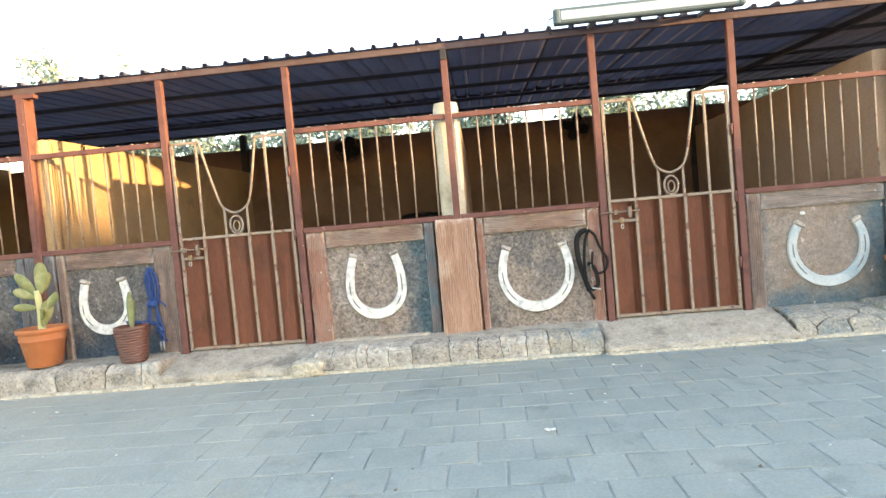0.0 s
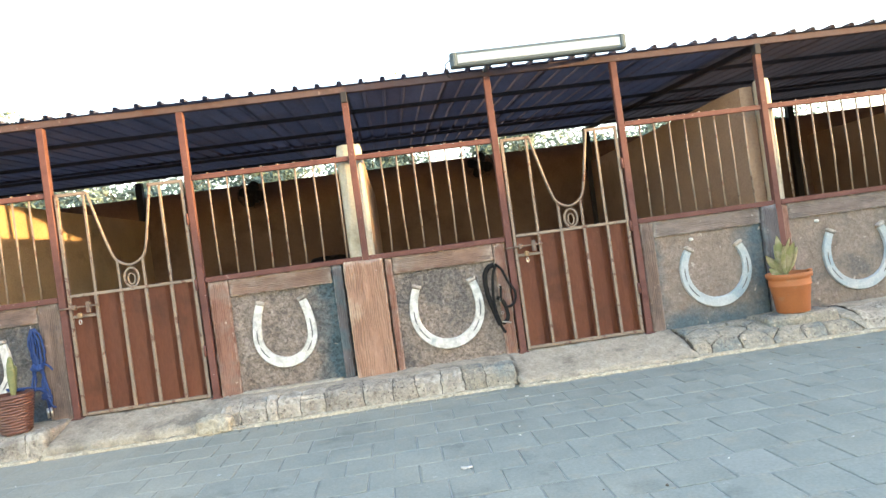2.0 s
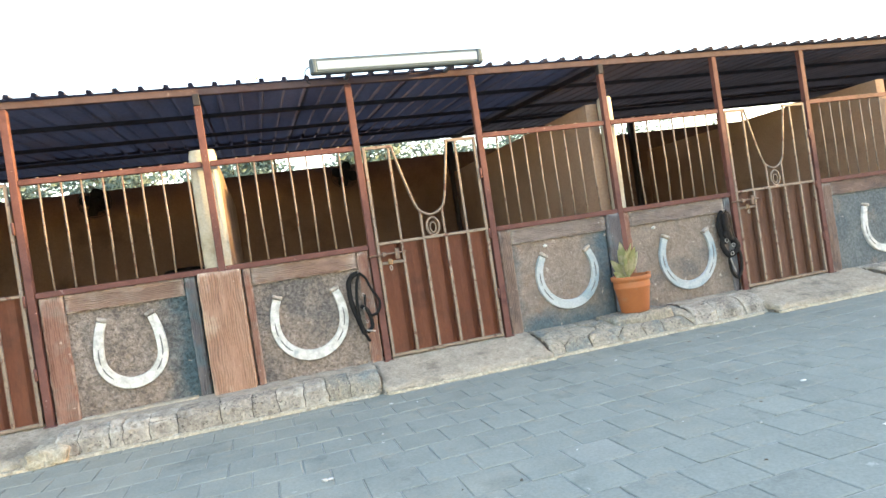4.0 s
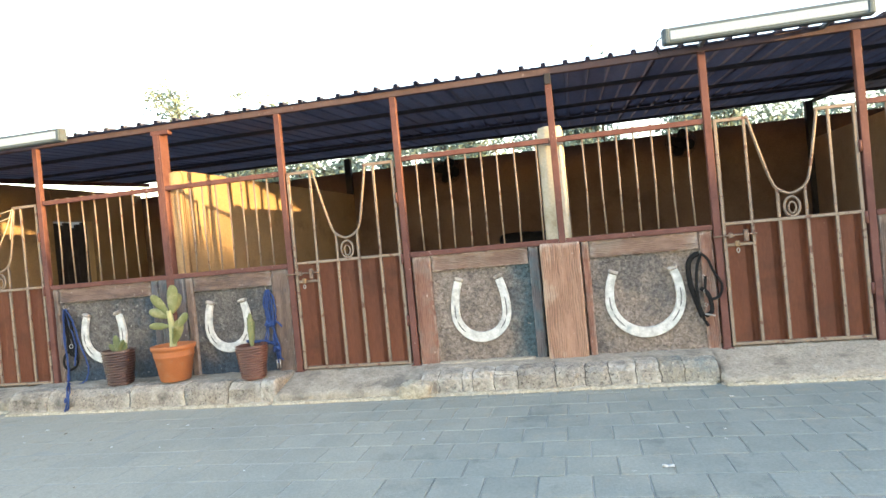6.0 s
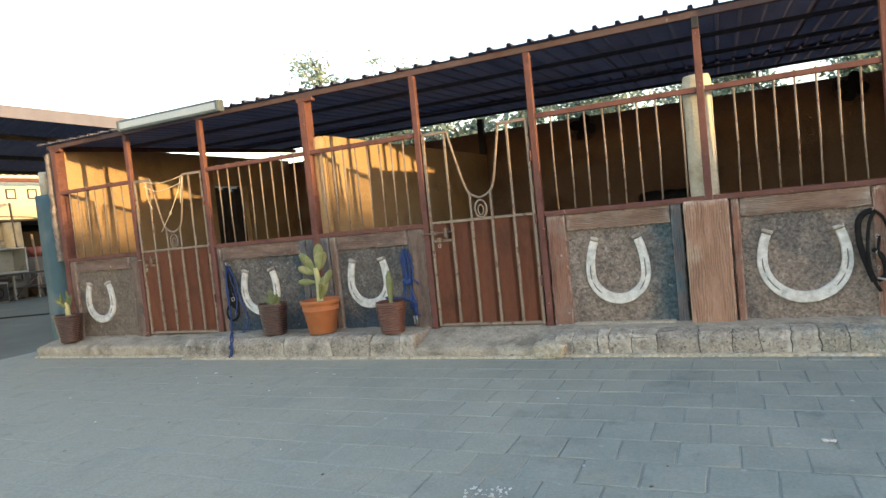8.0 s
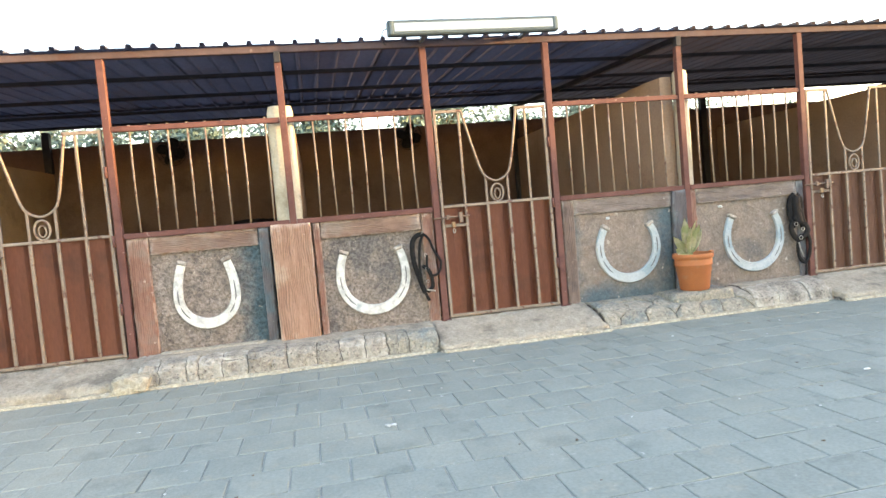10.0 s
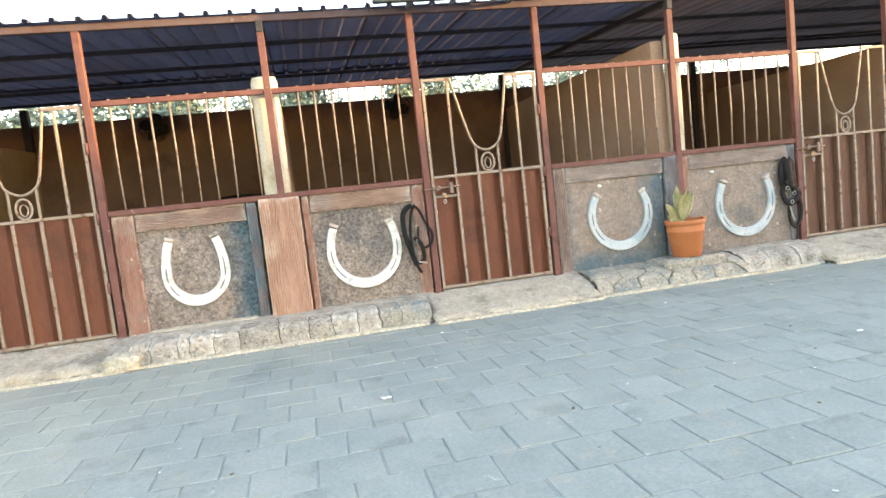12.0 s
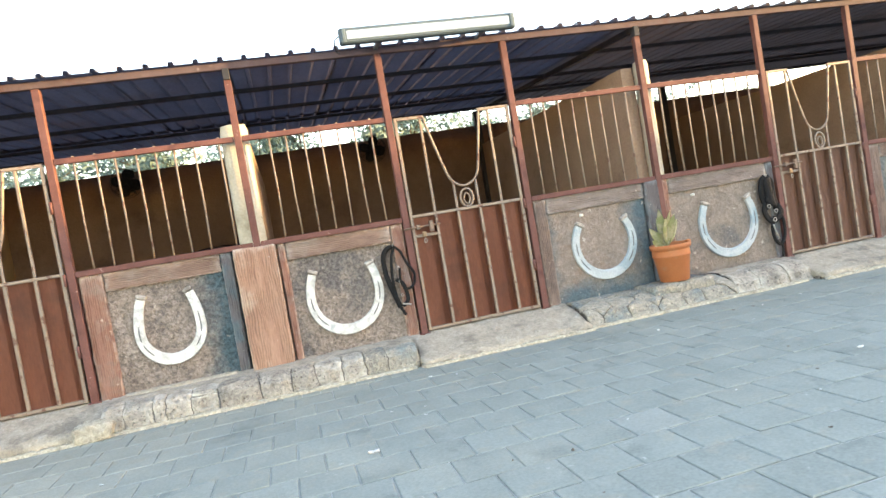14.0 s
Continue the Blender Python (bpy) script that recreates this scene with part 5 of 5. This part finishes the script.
for k, way in enumerate(([(0.22, 0, 2.18), (0.55, -0.01, 2.13), (0.9, 0, 2.18)], [(0.24, 0, 2.12), (0.5, -0.01, 2.03), (0.88, 0, 2.1)], [(0.27, 0, 2.16), (0.3, -0.01, 1.95), (0.36, -0.01, 1.82)],
                         [(0.88, 0, 2.17), (0.82, -0.01, 2.0), (0.66, -0.01, 1.75), (0.48, -0.02, 1.52)], [(0.9, 0, 2.17), (0.87, -0.01, 2.0), (0.84, -0.01, 1.85)])):
    part("strand", tube(arc(way, 6), 0.005, 6), PALE_ROPE, cord)
part("knot", lump(0.64, 0.675, -0.02, 0.005, 1.72, 1.76, 0.012, 0.015, 0.005, 40), PALE_ROPE, cord)

# ---- inside the stalls ----
def wall_fan(x, z):
    f = thing("wall_fan", (x, BACK - 0.02, z), "black wall fan mounted high on the back wall", "fan", "fans in the stalls")
    part("bracket", box(-0.05, 0.05, -0.14, 0.02, -0.12, 0.06, 0.01), BLACK_PLASTIC, f)
    part("motor", add(None, lathe([(0.02, 0), (0.1, 0.01), (0.115, 0.12), (0.07, 0.17)], 18), pose(0, -0.14, 0, 90)), BLACK_PLASTIC, f)
    for k in range(4):
        bm = pad(0.22, 0.2, 0.006)
        bm.transform(pose(0, -0.3, 0) @ pose(0, 0, 0, 0, 90 * k + 20, 0) @ pose(0, 0, 0, 0, 0, 25))
        part("blade", bm, BLACK_PLASTIC, f)
    for r in (0.08, 0.15, 0.21, 0.235):
        part("guard_ring", tube([(r * math.cos(a), -0.35 + (0.04 if r > 0.22 else 0), r * math.sin(a)) for a in np.linspace(0, 6.28, 28, endpoint=False)], 0.004, 5, True), BLACK_PLASTIC, f)
    for k in range(12):
        a = k * math.pi / 6
        part("guard_wire", tube([(0, -0.36, 0), (0.2 * math.cos(a), -0.35, 0.2 * math.sin(a)), (0.235 * math.cos(a), -0.26, 0.235 * math.sin(a)), (0.1 * math.cos(a), -0.2, 0.1 * math.sin(a))], 0.0035, 5), BLACK_PLASTIC, f)
    return f


wall_fan(-1.95, 2.62)
wall_fan(1.9, 2.62)
# dark mark low on the back wall, built as an added black block
trough = thing("feed_trough", (-0.72, BACK - 0.02, 1.08), "black block standing for a dark mark on the wall", "trough")
part("bowl", lump(-0.42, 0.42, -0.4, 0.01, 0, 0.34, 0.1, 0.06, 0.03, 6), BLACK_PLASTIC, trough)
for x, foot in ((-3.84, 2.415), (7.7, 0.1), (3.9, 0.1)):
    p = thing("roof_post", (x, BACK - 0.06, 0), "dark steel post at the back wall under the roof", "post", "roof posts at the back")
    part("shaft", box(-0.055, 0.055, -0.05, 0.05, foot, roof_z(BACK) - 0.085, 0.004), BEAM_DARK, p)

# ---- corner by the end wall ----
part("ragged_edge", lump(-8.45, -8.36, -0.02, 0.115, 1.26, 2.78, 0.02, 0.05, 0.022, 7, 5), LOG_GREY, end_wall, "ragged dark weathered edge")
# made-up boards keep the doorway dark; no door leaf is known here
doorway_boards = thing("door_1", (-8.32, 3.0, 0.1), "added dark boards filling the side doorway", "door", kind="structure")
for k, top in enumerate((2.2, 2.17, 2.21, 2.13, 2.19, 2.225)):
    part("board", box(-0.02, 0.02, 0.127 * k + 0.001, 0.127 * k + 0.125, 0, top, 0.004), BEAM_DARK, doorway_boards)
part("brace", box(0.021, 0.045, 0.02, 0.74, 1.0, 1.1, 0.004), BEAM_DARK, doorway_boards)
corner = thing("corner_pillar", (-8.78, 0.32, 0), "teal painted square pillar at the stable corner", "pillar")
part("shaft", lump(-0.18, 0.18, -0.2, 0.2, -0.03, 2.25, 0.015, 0.2, 0.003, 4), TEAL, corner)
pipe = thing("pipe", (-8.87, 0.25, 2.25), "short white plastic pipe standing on the teal pillar", "pipe")
part("pipe_body", lathe([(0.07, 0), (0.075, 0.01), (0.075, 0.33), (0.06, 0.335), (0.06, 0.1)], 20), CREAM, pipe)

# ---- far yard ----
hose = thing("hose", (-16, 3.7, 0), "thin black hose lying across the drive", "hose")
part("hose_body", tube(arc([(-5.5, -1.5, 0.0), (-2.6, -0.75, 0.0), (-1.2, -0.4, 0.0), (1.1, 0.4, 0.0), (3.2, 1.15, 0.0), (6.0, 2.3, 0.0)], 8), 0.028, 7), BLACK_PLASTIC, hose)
canopy = thing("canopy", (-18.85, 8, 0), "large dark sheet roof of an open shed", "canopy")


def shed_roof():
    bm, rows = bmesh.new(), []
    for y in [-16 + 0.25 * k for k in range(137)]:
        u = (y + 16) / 34
        rows.append([bm.verts.new((x, -16 + u * (16 + end), 4.5 + 0.05 * (round(y * 4) % 2))) for x, end in ((-4.8, 3.4), (0, 1.0), (4.8, -1.4))])
    for p, q in zip(rows, rows[1:]):
        for k in range(2):
            bm.faces.new((p[k], p[k + 1], q[k + 1], q[k]))
    bmesh.ops.solidify(bm, geom=bm.faces[:], thickness=0.01)
    return bm


part("roof_sheet", shed_roof(), ROOF, canopy)
fascia = box(4.81, 4.86, -16, -1.4, 4.48, 4.62)
for v in fascia.verts:
    if v.co.z > 4.6 and v.co.y > -3:
        v.co.z += 0.17
part("fascia", fascia, PINK_SHEET, canopy, "faded pink sheet edging")
for x, y in ((4.5, -9.5), (-4.5, -5.0), (-4.6, 3.2), (4.6, -1.6)):
    part("leg", box(x - 0.06, x + 0.06, y - 0.06, y + 0.06, -0.05, 4.5, 0.005), STEEL, canopy)
for k in range(3):
    part("purlin", box(-3.5 + 3.2 * k, -3.4 + 3.2 * k, -16, 2.2 - 1.6 * k, 4.36, 4.48), BEAM_DARK, canopy)
house = thing("building", (-30, 12, 0), "pale ochre rendered building over a dark open shed", "building")
part("upper_wall", lump(-6, 0, -8, 12, 3.2, 6.6, 0.03, 2.0, 0.01, 1), OCHRE, house)
# walls below are coloured near-black in place of the open shed's shade
part("back_wall", box(-0.3, -0.02, -8, 12, -0.05, 3.195), SHADE_AND_SOOT, house)
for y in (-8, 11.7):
    part("side_wall", box(0.0, 3.2, y, y + 0.3, -0.05, 2.94), SHADE_AND_SOOT, house)
part("eave_slab", lump(0.01, 3.9, -8, 12, 2.98, 3.06, 0.03, 0.5, 0.03, 1.4), BEAM_DARK, house, "ragged old eave sheet")
part("beam", box(0.9, 1.05, -8, 12, 4.92, 5.1, 0.01), STEEL, house, "long red-brown steel beam")
for y in (-1.4, -0.7, 1.0, 2.0, 5.5):
    win = part("vent", box(-0.02, 0.03, y, y + 0.34 if y > 0 else y + 0.2, 4.3, 4.66 if y > 0 else 4.8), OCHRE, house)
    part("vent_frame", box(0.012, 0.05, y - 0.06, y, 4.24, 4.72 if y > 0 else 4.84), BEAM_DARK, win)
    part("vent_frame", box(0.012, 0.05, y + (0.34 if y > 0 else 0.2), y + (0.40 if y > 0 else 0.26), 4.24, 4.72 if y > 0 else 4.84), BEAM_DARK, win)
    part("vent_frame", box(0.013, 0.051, y - 0.06, y + (0.4 if y > 0 else 0.26), 4.66 if y > 0 else 4.8, 4.72 if y > 0 else 4.86), BEAM_DARK, win)
    part("vent_frame", box(0.013, 0.051, y - 0.06, y + (0.4 if y > 0 else 0.26), 4.24, 4.3), BEAM_DARK, win)
block = thing("block_pier", (-26.3, 10.4, 0), "grey blockwork pier under the eave", "pier")
part("shaft", lump(-0.3, 0.3, -0.15, 0.5, -0.05, 2.94, 0.03, 0.2, 0.02, 2), BLOCKWORK, block)
part("side_block", lump(-0.35, 0.2, -0.75, -0.16, -0.05, 2.2, 0.03, 0.2, 0.03, 2), BLOCKWORK, block)
part("side_block", lump(-0.35, 0.15, -0.6, -0.16, 2.21, 2.8, 0.03, 0.2, 0.03, 2), BLOCKWORK, block)
fridge = thing("fridge", (-23.2, 7.2, 0), "old grey-white discarded fridge standing in the yard", "fridge")
part("body", box(-0.5, 0.15, -0.2, 0.62, -0.04, 1.5, 0.03), OFF_WHITE, fridge)
part("fridge_door", box(0.151, 0.21, -0.1, 0.6, 0.66, 1.46, 0.02), GREY_METAL, fridge, "grey fridge door with stickers")
for name, y, z, s_, mat_ in (("sticker", 0.08, 1.2, 0.07, CREAM), ("sticker", 0.34, 1.24, 0.08, CARDBOARD), ("sticker", 0.08, 0.72, 0.05, CREAM)):
    part(name, box(0.211, 0.215, y, y + 2 * s_, z, z + 1.8 * s_), mat_, fridge)
part("handle", box(0.211, 0.25, 0.54, 0.58, 0.8, 1.2, 0.01), BLACK_PLASTIC, fridge)
scorched = thing("stove", (-22.75, 7.55, 0), "blackened square metal stove in front of the fridge", "stove")
part("body", box(-0.2, 0.2, -0.42, 0.4, -0.04, 0.68, 0.02), GREY_METAL, scorched)
part("front_panel", box(0.201, 0.22, -0.38, 0.36, 0.02, 0.62, 0.01), BLACK_PLASTIC, scorched)
part("ring", tube([(0.225, 0.2 * math.cos(a), 0.32 + 0.2 * math.sin(a)) for a in np.linspace(0, 6.28, 20, endpoint=False)], 0.014, 6, True), SHADE_AND_SOOT, scorched)
freezer = thing("cabinet", (-23.6, 8.6, 0.93), "open white cabinet without a door on a bench", "cabinet")
for name, dims in (("back", (-0.5, -0.44, -0.62, 0.62, 0, 0.92)), ("side", (-0.439, 0.3, -0.62, -0.55, 0, 0.92)), ("side", (-0.439, 0.3, 0.55, 0.62, 0, 0.92)), ("top", (-0.439, 0.3, -0.549, 0.549, 0.86, 0.92)), ("base", (-0.439, 0.3, -0.549, 0.549, 0, 0.06))):
    part(name, box(*dims, 0.012), OFF_WHITE, freezer)
part("handle", box(-0.2, -0.05, -0.632, -0.621, 0.55, 0.6, 0.004), BLACK_PLASTIC, freezer)
bench = thing("bench", (-23.2, 8.6, 0), "rough dark metal work bench piled with scrap", "bench")
part("bench_top", box(-0.9, 0.5, -0.62, 1.1, 0.86, 0.928, 0.01), BEAM_DARK, bench)
part("shelf", box(-0.8, 0.5, -0.3, 1.5, 0.38, 0.42, 0.01), BEAM_DARK, bench)
for x in (-0.8, 0.42):
    for y in (-0.3, 0.55, 1.05):
        part("leg", box(x - 0.035, x + 0.035, y - 0.035, y + 0.035, -0.04, 0.859, 0.004), GREY_METAL, bench)
for k, (p, q) in enumerate((((0.45, -0.3, 0.1), (0.45, 0.55, 0.8)), ((0.45, 0.55, 0.3), (0.45, 1.4, 0.5)), ((0.4, 0.9, 0.85), (0.4, 1.7, 0.6)), ((0.46, 1.5, 0.0), (0.46, 1.42, 0.5)))):
    part("brace", tube([p, q], 0.03, 6), BEAM_DARK, bench)
sacks = thing("rubble_pile", (-24.0, 8.7, 0), "low pile of grey rubble and sacks under the bench", "rubble")
for k in range(16):
    x, y = random.uniform(-0.5, 0.4), random.uniform(-0.9, 1.5)
    part("sack", lump(x - 0.22, x + 0.22, y - 0.3, y + 0.3, -0.05, random.uniform(0.15, 0.75), 0.1, 0.1, 0.05, 5, k), BLOCKWORK if k % 3 else STUCCO_GREY, sacks)
for x, y, foot, top, lean, mat, r in ((-24.35, 9.65, -0.03, 3.55, -0.16, BEAM_DARK, 0.03), (-22.78, 9.28, -0.03, 2.27, -0.13, BARE, 0.035)):
    rod = thing("rod", (x, y, 0), "thin pole leaning over the bench", "pole", "poles in the yard")
    part("rod_body", tube([(0.0, 0, foot), (-0.02, lean, top)], r, 8), mat, rod)
barrel = thing("bucket", (-24.8, 10.5, 1.45), "faded red plastic bucket on a block", "bucket")
part("bucket_body", lathe([(0.2, 0), (0.26, 0.4), (0.24, 0.4), (0.19, 0.05)], 18), RED_PLASTIC, barrel)
stand = thing("block_stand", (-24.8, 10.5, 0), "grey concrete block under the bucket", "block")
part("block_body", box(-0.35, 0.35, -0.3, 0.5, -0.05, 1.449, 0.02), BLOCKWORK, stand)
scrap = thing("scrap_heap", (-23.0, 10.0, 0), "heap of dark scrap iron beside the bench", "scrap")
for k in range(12):
    p = Vector((random.uniform(-0.4, 0.4), random.uniform(-0.5, 0.6), random.uniform(0, 0.5)))
    q = p + Vector((random.uniform(-0.3, 0.3), random.uniform(-0.6, 0.6), random.uniform(-0.1, 0.4)))
    part("scrap_bar", tube([p, q], random.uniform(0.02, 0.045), 5, square=k % 2 == 0), BEAM_DARK if k % 3 else GREY_METAL, scrap)
part("scrap_block", lump(-0.35, 0.3, -0.45, 0.5, -0.04, 0.25, 0.05, 0.12, 0.05, 5), BLOCKWORK, scrap)
branch = thing("cable", (-29.0, 12, 3.2), "old dark cable lying along the eave", "cable")
part("cable_body", tube(arc([(0, -4, 0.02), (0, -2.6, 0.1), (0, -1, 0.2), (0, 1.2, 0.12), (0, 2, 0.02), (0, 4.5, 0.15), (0, 6, 0.05)], 8), 0.03, 6), BARK, branch)

# ---- trees behind ----
def tree_parts(seed, height, spread, leaves):
    rnd = random.Random(seed)
    wood, crown = bmesh.new(), bmesh.new()
    tips = []
    tube(arc([(0, 0, -0.1), (0.1, 0.05, height * 0.2), (-0.05, 0, height * 0.45)], 4), [0.17 - 0.009 * k for k in range(9)], 8, bm=wood)
    for k in range(9):
        a, r = k * 2.4 + rnd.uniform(-.4, .4), spread * rnd.uniform(0.45, 1)
        end = Vector((r * math.cos(a), r * math.sin(a), height * rnd.uniform(0.55, 0.98)))
        mid = end * 0.5 + Vector((0, 0, height * 0.08 + 0.2))
        way = arc([(-0.03, 0, height * rnd.uniform(0.3, 0.45)), mid, end], 4)
        tube(way, [0.07 - 0.0068 * i for i in range(9)], 6, bm=wood)
        tips += [way[5], way[7], end]
        for j in range(4):
            e2 = end + Vector((rnd.uniform(-1, 1), rnd.uniform(-1, 1), rnd.uniform(-0.5, 0.7))) * spread * 0.38
            tube([way[6], (way[6] + e2) / 2 + Vector((0, 0, 0.08)), e2], [0.025, 0.016, 0.007], 5, bm=wood)
            tips += [e2, (way[6] + e2) / 2]
    for k in range(leaves):
        c = rnd.choice(tips)
        p = c + Vector((rnd.gauss(0, 1), rnd.gauss(0, 1), rnd.gauss(0, 0.8))) * 0.22
        m = Matrix.Translation(p) @ Euler((rnd.uniform(0, 6.3), rnd.uniform(0, 6.3), rnd.uniform(0, 6.3))).to_matrix().to_4x4()
        s = rnd.uniform(0.035, 0.075)
        q = [crown.verts.new(m @ Vector(v)) for v in ((0, -s * 1.3, 0), (s * 0.6, 0, s * 0.15), (0, s * 1.3, 0), (-s * 0.6, 0, s * 0.15))]
        crown.faces.new(q)
    return wood, crown


def tree(seed, height, spread, leaves):
    t = thing("tree", (0, 0, 0), "leafy yellow-green tree behind the stables", "tree", "trees behind the stables")
    wood, crown = tree_parts(seed, height, spread, leaves)
    part("trunk", wood, BARK, t)
    part("crown", crown, LEAF, t)
    return t


first = tree(3, 5.0, 2.6, 8000)
first.location = (-2.0, 11.0, 0)
second = tree(8, 6.75, 2.3, 7000)
second.location = (-11.0, 13.0, 0)
for x, y, turn, size in ((-6.5, 10.5, 70, 1.0), (2.6, 11.5, 160, 1.02), (6.2, 12.5, 250, 0.92), (-9.3, 13.0, 310, 0.95), (14.5, 14, 20, 0.9)):
    c = copy_thing(first, pose(x, y, 0, 0, 0, turn))
    c.scale = (size, size, size)

# ---- unseen walls added to keep the low sun off ----
closing = link_mesh("wall_south", box(14, 110, -14.3, -14, -0.2, 5.3), SHADE_WALL_COAT)
tagged(closing, "unseen plain wall added to shade the yard", "wall", kind="structure")
# added out of view to stop sun reaching the far yard
shade_wall = link_mesh("wall_yard", box(-9.7, -9.5, 1.7, 20, -0.2, 2.95), SHADE_WALL_COAT)
tagged(shade_wall, "unseen plain wall added to shade the far yard", "wall", kind="structure")

# ---- litter on the paving ----
def crumbs(name, mat, seed, n, size, area, label, category):
    r, bm = random.Random(seed), bmesh.new()
    for k in range(n):
        x, y, s = r.uniform(*area[0]), r.uniform(*area[1]), size * r.uniform(0.4, 1.3)
        add(bm, lump(-s, s * r.uniform(0.6, 1.6), -s * 0.6, s * 0.6, 0.0, s * 0.5, s * 0.2, s, s * 0.25, 40, k), pose(x, y, 0.001, 0, 0, r.uniform(0, 180)))
    return tagged(link_mesh(name, bm, mat), label, category, kind="stuff")


crumbs("pale_grit", WHITE_PAINT, 2, 70, 0.010, ((-6, 9), (-4.6, -0.7)), "scattered pale grit and droppings on the paving", "grit")
crumbs("pale_splatter", WHITE_PAINT, 5, 40, 0.008, ((-1.14, -0.92), (-3.27, -3.14)), "dried white splatter on the paving blocks", "splatter")
crumbs("dark_grit", BARK, 3, 60, 0.009, ((-7, 9), (-4.6, -0.7)), "scattered dark twigs and grit on the paving", "grit")
paper = link_mesh("paper_scrap", lump(0.49, 0.54, -2.32, -2.295, 0.0, 0.012, 0.006, 0.008, 0.012, 40, 4), WHITE_PAINT)
tagged(paper, "crumpled white paper scrap on the paving", "litter")
straw = bmesh.new()
r = random.Random(9)
for k in range(90):
    x, y = r.gauss(-1.42, 0.09), r.gauss(-0.5, 0.035)
    a = r.uniform(0, 3.14)
    tube([(x, y, 0.006 + 0.03 * r.random()), (x + 0.06 * math.cos(a), y + 0.06 * math.sin(a), 0.006 + 0.03 * r.random())], 0.002, 4, bm=straw)
tagged(link_mesh("straw", straw, PALE_ROPE), "small heap of loose pale straw by the ledge", "straw", kind="stuff")

# ---- paving blocks ----
def paver_mesh(k, mat=PAVER):
    rnd = random.Random(k)
    s, t = 0.1475, -0.03
    bm = bmesh.new()
    top, ring = [], []
    for (x, y), (u, v) in zip(((-1, -1), (1, -1), (1, 1), (-1, 1)), ((1, 0), (0, 1), (-1, 0), (0, -1))):
        for f in (0.0, rnd.uniform(0.5, 1.5)):
            ring.append(((x + u * f) * s, (y + v * f) * s))
            e = s - rnd.uniform(0.003, 0.011)
            top.append((max(-e, min(e, (x + u * f) * s)), max(-e, min(e, (y + v * f) * s))))
    a = [bm.verts.new((x, y, 0.0 + rnd.uniform(-0.001, 0.001))) for x, y in top]
    b = [bm.verts.new((x, y, -0.004)) for x, y in ring]
    c = [bm.verts.new((v.co.x, v.co.y, t)) for v in b]
    bm.faces.new(a)
    for p, q in ((a, b), (b, c)):
        for i in range(8):
            bm.faces.new((q[i], q[(i + 1) % 8], p[(i + 1) % 8], p[i]))
    me = bpy.data.meshes.new("paver")
    bm.to_mesh(me); bm.free()
    me.materials.append(mat)
    return me


kinds, newer = [paver_mesh(k) for k in range(12)], paver_mesh(12, PAVER_PALE)
rest = bmesh.new()
rnd = random.Random(12)
for row in range(-1, 27):
    half = row < 0         # a course of half blocks runs along the foot of the ledge
    y = -0.59 - 0.304 * (row + 0.5)
    for col in range(168 if half else 84):
        x = -9.125 + 0.1485 * col if half else -9.1065 + 0.297 * col + (0 if row % 2 else 0.1475)
        if x > 15.8:
            continue
        z, tilt, turn = rnd.uniform(-0.002, 0.001), rnd.uniform(-0.3, 0.3), rnd.uniform(-0.5, 0.5)
        m = pose(x, y, z, tilt, rnd.uniform(-0.3, 0.3), turn) @ Matrix.Diagonal((0.48 if half else 0.985, 1, 1, 1))
        if -2.2 < x < 4.4 and row in range(1, 14) and -4.6 < y:
            o = new("paver", kinds[rnd.randrange(12)])
            if abs(x - 1.87) < 0.1 and abs(y + 2.87) < 0.1:
                o.data = newer          # one block has been replaced
            o.parent, o.matrix_basis = bed, m
        else:
            src = kinds[rnd.randrange(12)]
            ids = [rest.verts.new(m @ v.co) for v in src.vertices]
            for f in src.polygons:
                rest.faces.new([ids[i] for i in f.vertices])
tagged(part("paver_field", rest, PAVER, bed), kind="stuff")
